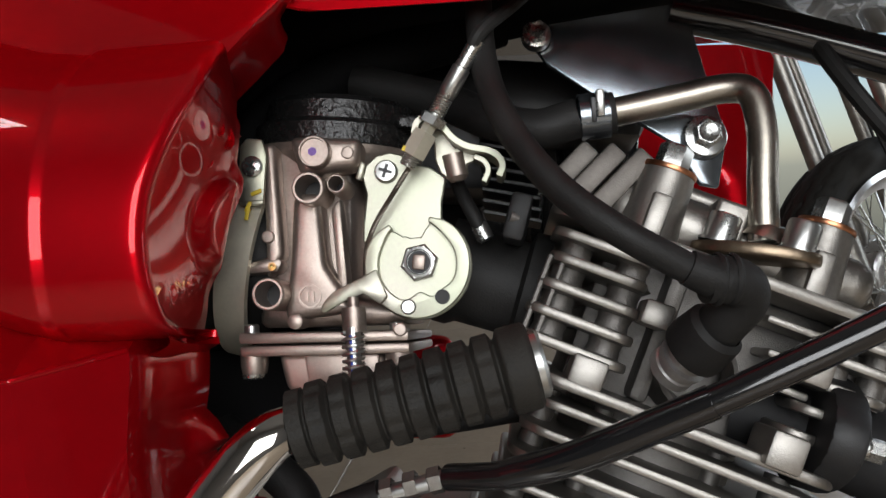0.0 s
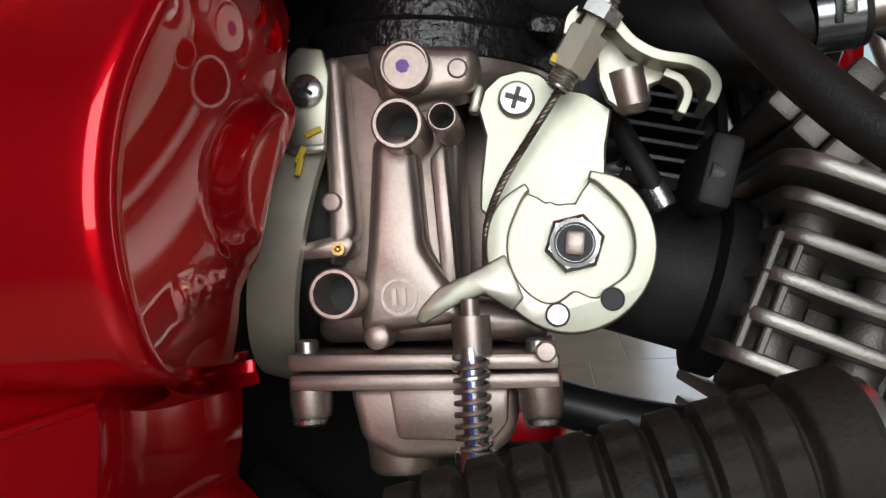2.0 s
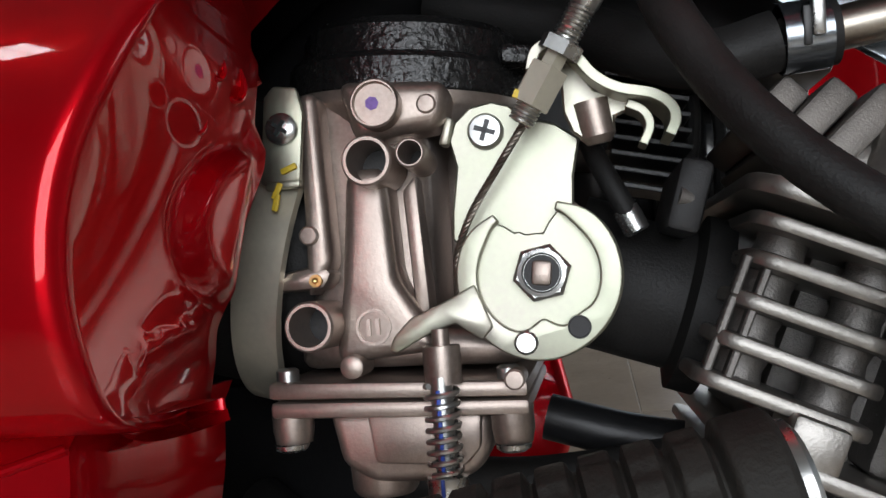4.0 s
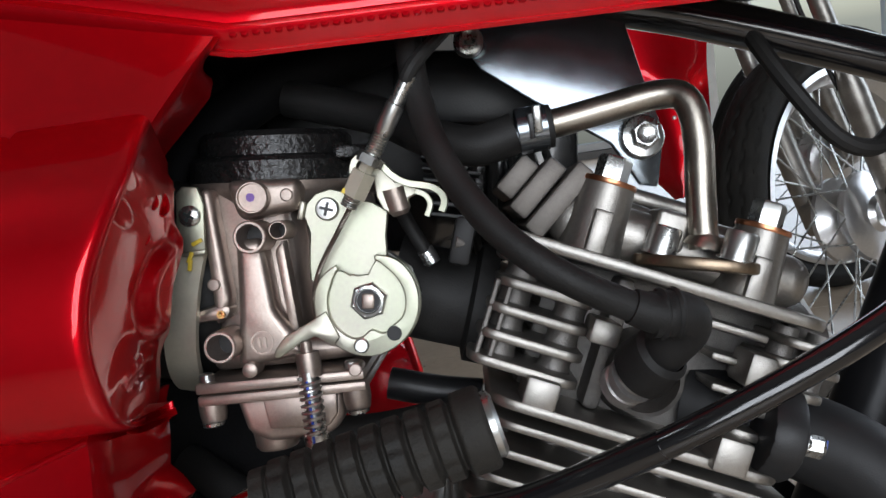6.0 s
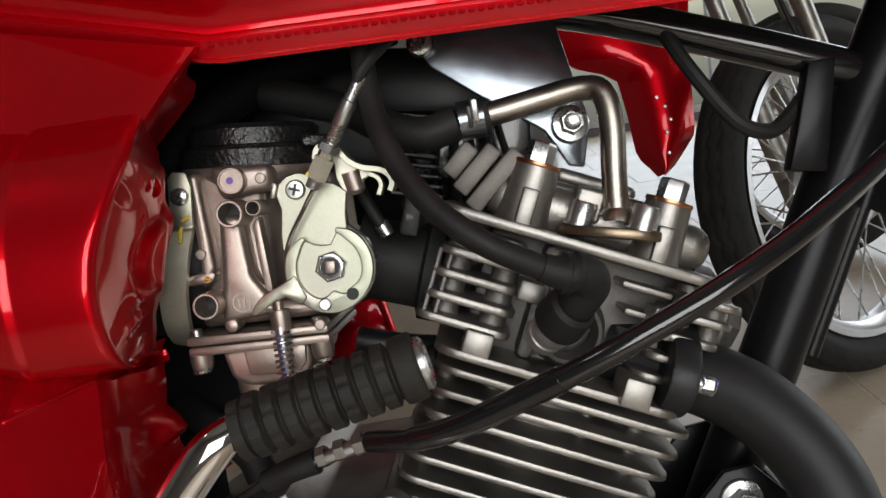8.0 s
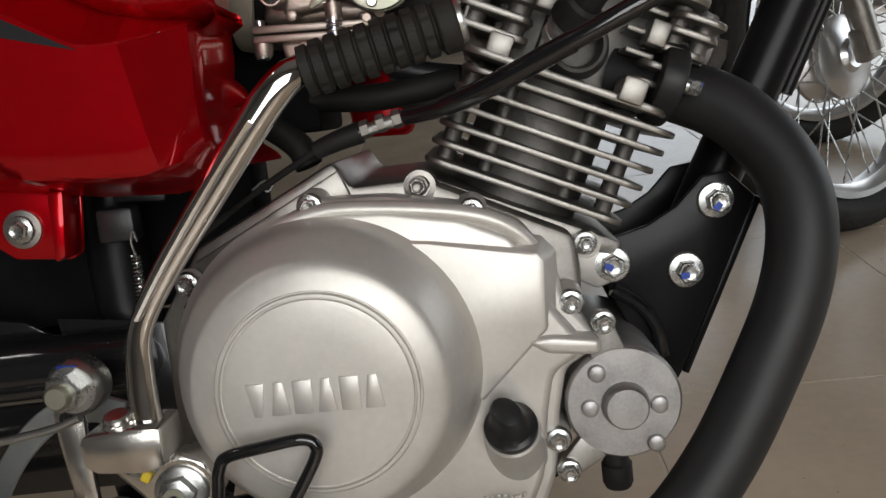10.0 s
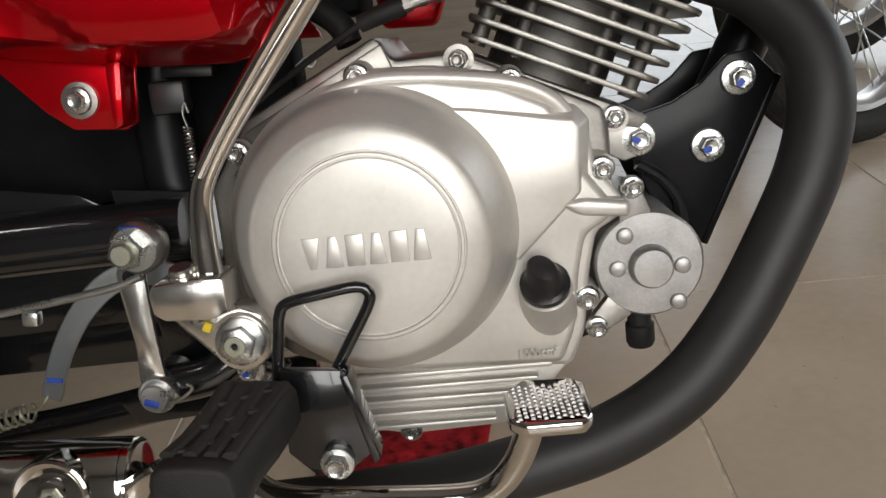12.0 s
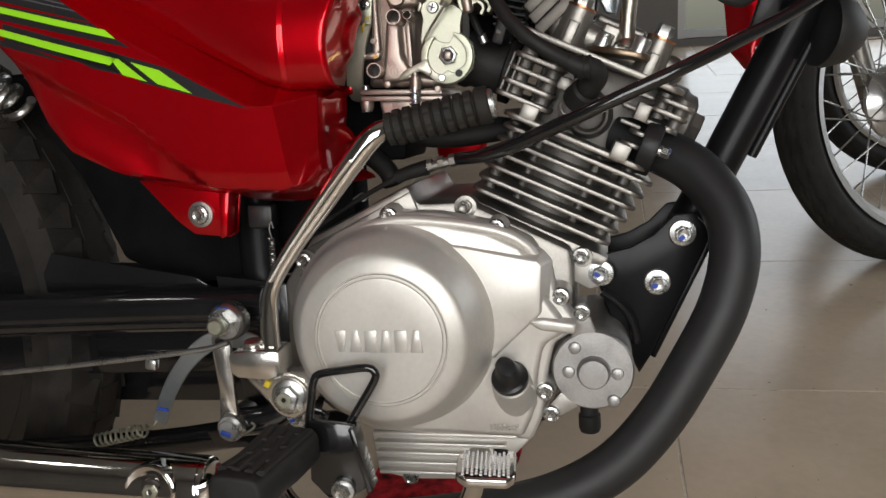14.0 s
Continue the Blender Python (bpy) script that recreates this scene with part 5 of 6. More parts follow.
def build_hoses():
    hose = part("ignition_lead", tube([(0.016, 0.400, 0.760), (0.012, 0.388, 0.722), (0.0125, 0.376, 0.686), (0.0195, 0.360, 0.658), (0.034, 0.347, 0.633), (0.054, 0.340, 0.614), (0.079, 0.344, 0.5985)], 0.0054, 16, 8), RUBBER, bike, "thick black ignition lead to the plug cap")
    part("cap_sleeve", tube([(0.076, 0.343, 0.6005), (0.082, 0.344, 0.5975), (0.0875, 0.3455, 0.5955)], lambda t: 0.0062 + 0.0012 * t, 24, 6), RUBBER, hose)
    part("plug_cap", tube([(0.0820, 0.3460, 0.5962), (0.0900, 0.348, 0.5955), (0.0955, 0.3515, 0.5930), (0.0962, 0.356, 0.5885), (0.0920, 0.362, 0.583), (0.087, 0.369, 0.577), (0.082, 0.375, 0.571)], lambda t: 0.0082 + 0.0008 * t, 24, 8), RUBBER, hose, "black rubber spark plug cap")
    for k in range(2):
        part("cap_ring", lathe((0.0860 + 0.005 * k, 0.3470 + 0.001 * k, 0.5960 - 0.0004 * k), (0.97, 0.2, -0.10), [(0.0086, -0.0012), (0.0093, 0), (0.0086, 0.0012)], 24), RUBBER, hose)
    part("cap_collar", lathe((0.0880, 0.366, 0.5785), (-0.55, 0.66, -0.55), [(0.0090, -0.003), (0.0112, -0.001), (0.0122, 0.010), (0.0118, 0.0125), (0.008, 0.0130)], 28), RUBBER, hose)
    part("plug_base", lathe((0.0815, 0.3745, 0.5710), (-0.55, 0.75, -0.5), [(0.0, -0.0005), (0.0080, 0), (0.0080, 0.004), (0.0098, 0.0045), (0.0098, 0.0065), (0.0084, 0.0070), (0.0084, 0.0095), (0.0092, 0.0100), (0.0092, 0.014)], 24), CAST_BRIGHT, hose)
    # steel breather tube on the rocker cover
    pipe = part("breather_tube", tube([(0.1190, 0.4045, 0.612), (0.1208, 0.405, 0.635), (0.1232, 0.407, 0.658), (0.1215, 0.410, 0.6735), (0.1125, 0.414, 0.678), (0.092, 0.417, 0.6760), (0.070, 0.417, 0.673), (0.052, 0.417, 0.671)], 0.0062, 20, 8), STEEL_PIPE, bike, "bent steel breather tube with rubber hose")
    oval = [(0.0250 * math.copysign(abs(math.cos(a)) ** 1.1, math.cos(a)), 0.0130 * math.sin(a)) for a in span(0, 2 * math.pi, 32)[:-1]]
    b = prism(oval, -0.0048, 0.0, 0.0012, 2)
    along_ax = Vector((0.0277, -0.0084, -0.0061)).normalized()
    up_ax = (A - along_ax * A.dot(along_ax)).normalized()
    turned = Matrix((along_ax, up_ax, along_ax.cross(up_ax))).transposed().to_4x4()
    bmesh.ops.transform(b, matrix=Matrix.Translation((0.1137, 0.3985, 0.6092)) @ turned, verts=b.verts)
    part("base_flange", b, BRONZE, pipe, "oval bronze-tinted flange")
    part("weld", lathe((0.1192, 0.4045, 0.6120), A, [(0.0095, 0), (0.0085, 0.003), (0.0064, 0.006)], 24), STEEL_PIPE, pipe)
    for p in (Vector((0.0999, 0.4015, 0.6125)), Vector((0.1276, 0.3931, 0.6064))):
        part("socket_bolt", lathe(p, A, [(0.0066, 0), (0.0066, 0.0108), (0.0060, 0.0118), (0.0042, 0.0118), (0.0039, 0.0112), (0.0036, 0.0072), (0, 0.0072)], 24), ZINC, pipe, "socket-head bolt with blue paint")
        part("washer", lathe(p - A * 0.0005, A, [(0.0078, 0), (0.0078, 0.0012), (0.0062, 0.0013)], 24), ZINC, pipe)
        part("paint_or_glint_mark", lathe(p + A * 0.0074, A, [(0.0032, 0), (0, 0.0008)], 6), BLUE_MARK, pipe, "blue paint in the socket")
    part("breather_hose", tube([(0.050, 0.417, 0.671), (0.032, 0.418, 0.668), (0.012, 0.425, 0.676), (-0.010, 0.44, 0.690), (-0.05, 0.45, 0.705)], 0.0088, 18, 8), RUBBER, pipe)
    part("hose_clamp", lathe((0.057, 0.417, 0.6715), (1, 0, 0.05), [(0.0094, -0.0062), (0.0099, -0.0062), (0.0099, 0.0062), (0.0094, 0.0062)], 32), SPANGLE, pipe, "zinc spring hose clamp")
    part("hose_clamp_ear", box((0.0590, 0.4066, 0.6745), (0.0036, 0.0030, 0.0115), (10, 0, 0), 0.001), ZINC, pipe)
    part("hose_clamp_slot", box((0.0562, 0.4074, 0.6720), (0.0022, 0.0016, 0.0105), (8, 0, 0), 0.0004), PLASTIC, pipe)
    part("hose_end", lathe((0.0635, 0.417, 0.6718), (1, 0, 0.05), [(0.0066, -0.004), (0.0092, -0.003), (0.0092, 0.0020), (0.0066, 0.0026)], 28), RUBBER, pipe)
    # clutch cable with adjuster
    cable = part("clutch_cable", tube([(-0.010, 0.368, 0.5315), (0.012, 0.350, 0.5345), (0.035, 0.336, 0.5415), (0.076, 0.321, 0.558), (0.115, 0.314, 0.5745), (0.152, 0.318, 0.590), (0.190, 0.334, 0.607), (0.245, 0.370, 0.634), (0.33, 0.42, 0.69)], 0.0050, 16, 8), BLACK, bike, "gloss black clutch cable with threaded adjuster", 60)
    part("cable_sleeve", tube([(0.012, 0.350, 0.5345), (0.035, 0.336, 0.5415), (0.076, 0.321, 0.558)], 0.0056, 16, 8), BLACK, cable)
    for k, (x, z) in enumerate(((-0.013, 0.5310), (-0.022, 0.5295), (-0.031, 0.5272))):
        part("adjuster_nut", hexagon((x, 0.369 + 0.001 * k, z), (-1, 0.08, -0.2), 0.0088, 0.0050), CAST, cable)
    part("threaded_rod", tube([(-0.010, 0.368, 0.5315), (-0.040, 0.371, 0.5245)], 0.0035, 12, 2), ZINC, cable)
    part("rubber_boot", tube([(-0.036, 0.371, 0.5255), (-0.050, 0.372, 0.522), (-0.062, 0.374, 0.518)], lambda s: 0.0062 - 0.0012 * s, 16), RUBBER, cable)
    part("cable_tail", tube([(-0.062, 0.374, 0.518), (-0.10, 0.38, 0.498), (-0.15, 0.39, 0.468)], 0.002, 8), RUBBER, cable)
    # head steady plate
    steady = part("head_steady", prism([(0.030, 0.722), (0.106, 0.730), (0.113, 0.690), (0.1185, 0.664), (0.116, 0.655), (0.112, 0.640), (0.104, 0.642), (0.094, 0.662), (0.062, 0.686), (0.040, 0.704)], 0.4425, 0.4465, 0.001), SPANGLE, bike, "bright zinc-plated head steady plate")
    steady.matrix_local = Matrix.Translation((0.107, 0.4445, 0.6625)) @ pose(0, 0, 0, -5, 0, 3) @ Matrix.Translation((-0.107, -0.4445, -0.6625))
    bolt(steady, (0.107, 0.438, 0.6625), hexsize=0.0112, flange=0.0098, h=0.0065)
    bolt(steady, (0.036, 0.438, 0.716), hexsize=0.009, flange=0.0068, h=0.005)
    part("elbow_hose", tube([(-0.118, 0.44, 0.545), (-0.095, 0.425, 0.532), (-0.080, 0.418, 0.520), (-0.075, 0.416, 0.508)], 0.0085, 16, 8), RUBBER, bike, "black rubber elbow hose on the crankcase")


build_hoses()


# ---------------------------------------------------------------- bodywork
def along(xs, ys, x):
    return float(np.interp(x, xs, ys))


def eased(xs, ys, x, reach):
    """The same table with its corners rounded over a reach."""
    return sum(along(xs, ys, x + reach * k / 4) * (1 - abs(k) / 5) for k in range(-4, 5)) / 5.0


def build_bodywork():
    # barrel-shaped side cover, ending in a cup towards the carburettor
    R, SEAM = 0.0725, -0.1185

    def barrel_point(x, a, r=R):
        back = max(0.0, -0.13 - x)
        z = 0.622 + r * math.sin(a)
        if z < 0.600:                       # the underside turns in sharply
            z = 0.600 - 0.0130 * (1 - math.exp((z - 0.600) / 0.0130))
        lift = 0.36 + 0.13 * step(0.625, 0.598, z)
        return (x, 0.361 + 0.22 * back - r * math.cos(a), z + lift * back)
    rings = [(x, R) for x in span(-0.52, SEAM - 0.004, 26)] + [(SEAM - 0.0022, R), (SEAM - 0.0010, R - 0.0010), (SEAM + 0.0008, R - 0.0010), (SEAM + 0.002, R + 0.0012), (SEAM + 0.006, R + 0.0012)]

    def edge_x(z):
        return eased((0.584, 0.590, 0.598, 0.610, 0.620, 0.635, 0.646, 0.660, 0.670), (-0.0845, -0.0850, -0.0865, -0.0878, -0.0875, -0.0852, -0.0812, -0.0765, -0.0730), z, 0.012)

    def cup(u, a):
        """u 0..1 along the cup's skin, 1..2 round its rim, 2..3 over the end face."""
        rim = 0.0038
        xe = edge_x(barrel_point(0, a)[2])
        if u <= 1:
            return barrel_point(SEAM + 0.006 + (xe - rim - SEAM - 0.006) * u, a, R + 0.0012)
        if u <= 2:
            t = (u - 1) * math.pi / 2
            return barrel_point(xe - rim + rim * math.sin(t), a, R + 0.0012 - rim * (1 - math.cos(t)))
        k = u - 2
        p = Vector(barrel_point(xe, a, R + 0.0012 - rim))
        zq = 0.5845 + 0.087 * min(1.0, max(0.0, (math.sin(a) + 0.52) / 1.39))
        soft_x = eased((0.5845, 0.597, 0.612, 0.629, 0.648, 0.670), (-0.0985, -0.0957, -0.0912, -0.0865, -0.0825, -0.0805), zq, 0.014)
        hard_x = along((0.5845, 0.587, 0.597, 0.6035, 0.6065, 0.6120, 0.629, 0.6405, 0.6455, 0.652, 0.6665, 0.670), (-0.1030, -0.0978, -0.0957, -0.0950, -0.0937, -0.0905, -0.0865, -0.0812, -0.0800, -0.0822, -0.0802, -0.0825), zq)
        q = Vector((soft_x, 0.3625, zq))
        w = p.lerp(q, k)
        d = math.hypot((w.z - 0.628) / 0.0190, (k - 1.0) / 0.54)
        w.x += 0.0050 * step(1.0, 0.76, d) * (1 - 0.9 * step(0.80, 1.0, k))   # raised half-moon pad
        w.x += (hard_x - soft_x) * step(0.86, 1.0, k)
        w.x += 0.0008 * step(0.0020, 0.0004, abs(w.z - 0.6035 - 0.010 * (k - 0.5))) * step(0.25, 0.35, k) * step(0.85, 0.7, k)
        return w
    bm = bmesh.new()
    angles = span(radians(-75), radians(61), 84)
    grid = [[bm.verts.new(barrel_point(x, a, r)) for a in angles] for x, r in rings]
    grid += [[bm.verts.new(cup(u, a)) for a in angles] for u in span(0, 1, 8)[1:] + span(1, 2, 6)[1:] + span(2, 3, 44)[1:]]
    for i in range(len(grid) - 1):
        for j in range(len(angles) - 1):
            bm.faces.new((grid[i][j], grid[i + 1][j], grid[i + 1][j + 1], grid[i][j + 1]))
    bmesh.ops.recalc_face_normals(bm, faces=bm.faces)
    if sum(f.normal.y for f in bm.faces) > 0:
        bmesh.ops.reverse_faces(bm, faces=bm.faces)
    bmesh.ops.solidify(bm, geom=bm.faces[:], thickness=0.0025)
    top = part("side_cover", bm, RED, bike, "candy red barrel-shaped moulded side cover", 50)

    for x, y, z, rx in ((-0.0806, 0.346, 0.6585, 0.0046), (-0.0795, 0.335, 0.6590, 0.0030), (-0.0828, 0.331, 0.6475, 0.0030)):
        part("raised_ring", lathe((x, y, z), (0.95, -0.28, 0.1), [(rx + 0.0008, -0.003), (rx + 0.0005, 0.0002), (rx, 0.0006), (rx - 0.0006, 0.0002), (rx - 0.0010, -0.003)], 32), RED, top)

    # flat panel above the barrel, with its slanted front edge and return
    def shoulder(u, v):
        z = 0.664 + v * 0.0505
        xe = -0.0875 + (z - 0.664) * 0.62
        x = -0.52 + (xe + 0.52) * min(1.0, u)
        y = 0.3215 + 0.63 * max(0.0, z - 0.664) - 0.004 * step(-0.2, -0.5, x) + 0.10 * max(0, -0.2 - x)
        z += v * 0.233 * max(0.0, -0.057 - x)
        if u > 1:
            k = u - 1
            bend = math.sin(min(1.0, k * 4) * math.pi / 2)
            far = along((0.664, 0.672, 0.677, 0.687, 0.6965, 0.7035, 0.707, 0.7145), (-0.083, -0.0865, -0.0860, -0.0752, -0.0655, -0.0630, -0.0680, -0.0640), z)
            x += 0.0020 * bend + (far - x - 0.0020) * step(0.10, 1.0, k)
            y += 0.003 * (1 - math.cos(min(1.0, k * 4) * math.pi / 2)) + max(0.012, 0.374 - y) * max(0, k - 0.10)
        return (x, y, z)
    part("shoulder", surface(shoulder, span(0, 0.94, 24) + span(0.95, 1.0, 4) + span(1.0, 2.0, 14)[1:], span(0, 1, 26), 0.0025), RED, top, sharp=50)

    # faceted lower panel
    RX, RZ = (-0.52, -0.345, -0.294, -0.247, -0.199, -0.150, -0.131, -0.1045), (0.80, 0.695, 0.663, 0.633, 0.605, 0.5785, 0.5775, 0.5850)
    BX, BZ = (-0.52, -0.368, -0.326, -0.303, -0.265, -0.217, -0.185, -0.129, -0.112, -0.1045), (0.80, 0.633, 0.560, 0.537, 0.520, 0.512, 0.507, 0.504, 0.509, 0.516)

    def face_y(x, z):
        ridge, low = along(RX, RZ, x), along(BX, BZ, x)
        crease = -0.130 + 0.17 * max(0, 0.578 - z)
        y = 0.291
        if z > ridge:
            y += 1.25 * (z - ridge)
        right = max(0.0, x - crease)
        y += right * 0.95
        y += 0.55 * max(0.0, (x + 0.1185) - (z - 0.517) * 0.36) * step(0.560, 0.550, z)
        y += 0.05 * max(0.0, crease - x) + 0.16 * max(0, -0.30 - x)
        gx = along((-0.40, -0.345, -0.251, -0.200, -0.16), (0.655, 0.622, 0.574, 0.533, 0.49), x)
        y += 0.011 * step(0.004, -0.012, z - gx) * step(-0.13, -0.19, x) - 0.006 * step(-0.02, -0.05, z - gx) * step(-0.13, -0.19, x)
        y += 0.05 * step(0.014, -0.002, z - low) + 0.006 * step(0.03, 0.0, z - low)
        return y

    def lower(u, v):
        # columns follow the upright crease, rows the ridge
        x = -0.52 + 0.390 * u / 0.62 if u < 0.62 else -0.130 + 0.0255 * (u - 0.62) / 0.38
        for _ in range(3):
            r, b = along(RX, RZ, x), along(BX, BZ, x)
            z = r + 0.030 * (0.22 - v) / 0.22 if v < 0.22 else r + (b - r) * (v - 0.22) / 0.78
            c = -0.130 + 0.17 * max(0, 0.578 - z)
            x = -0.52 + (c + 0.52) * u / 0.62 if u < 0.62 else c + (-0.1045 - c) * (u - 0.62) / 0.38
        return (x, face_y(x, z), z)
    panel = part("lower_side_cover", surface(lower, span(0, 0.62, 60) + span(0.62, 1, 14)[1:], span(0, 0.22, 8) + span(0.22, 1, 40)[1:], 0.0025), RED, bike, "faceted candy red lower side cover with lime stripes", 17)

    part("ridge", tube([(x, face_y(x, along(RX, RZ, x)) + 0.0004, along(RX, RZ, x)) for x in (-0.1052, -0.112, -0.120, -0.128, -0.1305)], 0.0011, 10, 2), RED, panel)
    part("ridge", tube([(x, face_y(x, along(RX, RZ, x)) + 0.0005, along(RX, RZ, x)) for x in (-0.1305, -0.150, -0.175, -0.199, -0.225, -0.250)], 0.0008, 10, 2), RED, panel)

    def front(u, v):
        z = 0.590 - v * 0.076
        y0 = face_y(-0.1045, z)
        bend = math.sin(min(1.0, u * 6) * math.pi / 2)
        edge = along((0.520, 0.536, 0.545, 0.549, 0.556, 0.561, 0.569, 0.590), (-0.094, -0.095, -0.098, -0.092, -0.096, -0.101, -0.100, -0.100), z)
        x = -0.1047 + 0.0022 * bend + (edge + 0.1025) * step(0.25, 1.0, u)
        dent = 0.8 * math.exp(-(((z - 0.551) / 0.006) ** 2 + ((u - 0.62) / 0.16) ** 2))
        return (x - 0.003 * dent, y0 + 0.002 * (1 - math.cos(min(1.0, u * 6) * math.pi / 2)) + 0.058 * u, z)
    part("front_return", surface(front, span(0, 1, 24), span(0, 1, 34), 0.002), RED, panel, sharp=50)
    part("mounting_ear", prism([(-0.285, 0.522), (-0.194, 0.512), (-0.199, 0.476), (-0.206, 0.472), (-0.238, 0.475), (-0.252, 0.486)], 0.370, 0.374, 0.0018, 2), RED, panel)
    part("ear_flange", prism([(-0.2045, 0.512), (-0.195, 0.512), (-0.1995, 0.476), (-0.206, 0.4735)], 0.350, 0.374, 0.002, 2), RED, panel)
    part("grommet", lathe((-0.230, 0.369, 0.492), (0, -1, 0), [(0.0108, -0.003), (0.0108, 0.0015), (0.0085, 0.002), (0, 0.002)], 28), CAST, panel)
    bolt(panel, (-0.230, 0.3665, 0.492), hexsize=0.010, flange=0.0080, h=0.004)

    # striped decals, lying on the panel
    def patch(corners, mat, name, label, lift=0.0008, n=24, m=5):
        a, b, c, d = corners
        bm = bmesh.new()
        g = []
        for i in range(n + 1):
            row = []
            for j in range(m + 1):
                s, t = i / n, j / m
                x = (a[0] * (1 - s) + b[0] * s) * (1 - t) + (d[0] * (1 - s) + c[0] * s) * t
                z = (a[1] * (1 - s) + b[1] * s) * (1 - t) + (d[1] * (1 - s) + c[1] * s) * t
                row.append(bm.verts.new((x, face_y(x, z) - lift, z)))
            g.append(row)
        for i in range(n):
            for j in range(m):
                bm.faces.new((g[i][j], g[i + 1][j], g[i + 1][j + 1], g[i][j + 1]))
        part(name, bm, mat, panel, label)
    green, dark = "lime green stripe decal", "charcoal stripe decal"
    def extend(p, q, x=-0.42):
        return (x, p[1] + (q[1] - p[1]) * (x - p[0]) / (q[0] - p[0]))
    a, b, c, d = (-0.344, 0.660), (-0.257, 0.638), (-0.249, 0.631), (-0.345, 0.6555)
    patch([extend(a, b), b, c, extend(d, c)], LIME, "stripe", green)
    a, b, c, d = (-0.345, 0.643), (-0.250, 0.617), (-0.256, 0.6125), (-0.346, 0.638)
    patch([extend(a, b), b, c, extend(d, c)], LIME, "stripe", green)
    patch([(-0.256, 0.6187), (-0.248, 0.6165), (-0.226, 0.599), (-0.246, 0.605)], LIME, "stripe", green)
    patch([(-0.239, 0.614), (-0.216, 0.607), (-0.191, 0.589), (-0.218, 0.597)], LIME, "stripe", green)
    a, b, c, d = (-0.345, 0.662), (-0.268, 0.6435), (-0.238, 0.624), (-0.346, 0.6505)
    patch([extend(a, b), b, c, extend(d, c)], DECAL_DARK, "stripe_shadow", dark, 0.0004)
    patch([(-0.350, 0.6490), (-0.248, 0.6205), (-0.226, 0.6000), (-0.350, 0.6360)], DECAL_DARK, "stripe_shadow", dark, 0.0004)
    patch([(-0.262, 0.6245), (-0.209, 0.608), (-0.148, 0.576), (-0.232, 0.599)], DECAL_DARK, "stripe_shadow", dark, 0.0004)
    patch([(-0.420, 0.657), (-0.320, 0.6270), (-0.291, 0.616), (-0.420, 0.650)], DECAL_DARK, "stripe_shadow", dark, 0.0004)
    patch([(-0.295, 0.6235), (-0.256, 0.6130), (-0.246, 0.605), (-0.271, 0.611)], DECAL_DARK, "stripe_shadow", dark, 0.0004)
    patch([(-0.420, 0.708), (-0.300, 0.6670), (-0.268, 0.6440), (-0.420, 0.684)], DECAL_DARK, "stripe_shadow", dark, 0.0003)
    for k in range(3):
        patch([(-0.420, 0.6905 + 0.0052 * k), (-0.282 - 0.008 * k, 0.6540 + 0.0052 * k), (-0.280 - 0.008 * k, 0.6525 + 0.0052 * k), (-0.420, 0.6890 + 0.0052 * k)], DECAL_GREY, "fine_stripe", "thin grey stripe decal", 0.0006)

    # fuel tank over the engine: seam lip, groove, then the swelling side
    def tank(u, v):
        x = -0.45 + u * 0.85
        base = 0.7083 - 0.026 * max(0, x + 0.053) + 0.27 * max(0, -0.053 - x)
        z = base + v * 0.16
        y = 0.3635 - 0.0040 * step(0.0, 0.06, v) + 0.0085 * step(0.06, 0.085, v) - 0.055 * step(0.085, 0.45, v) + 0.03 * step(0.5, 1.0, v) + 0.03 * step(0.12, 0.40, x)
        return (x, y, z)
    tk = part("fuel_tank", surface(tank, span(0, 1, 60), [0, 0.01, 0.03, 0.05, 0.06, 0.068, 0.076, 0.085, 0.095] + span(0.11, 1.0, 26), 0.002), RED, bike, "candy red fuel tank with a folded seam lip", 30)
    part("seam_lip", surface(lambda u, v: (tank(u, 0)[0], 0.3605 + 0.014 * v, tank(u, 0)[2] + 0.0004 + 0.005 * v), span(0, 1, 40), span(0, 1, 3), 0.0015), RED, tk)
    for k in range(44):
        x = -0.050 + 0.0042 * k
        u = (x + 0.45) / 0.85
        p = tank(u, 0.050)
        part("weld_pip", lathe((p[0], p[1] + 0.0004, p[2]), (0, -1, 0.25), [(0.0019, -0.0006), (0.0014, 0.0003), (0, 0.0005)], 10), RED, tk)
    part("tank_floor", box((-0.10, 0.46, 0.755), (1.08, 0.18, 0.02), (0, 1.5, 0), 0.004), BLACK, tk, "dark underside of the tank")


build_bodywork()


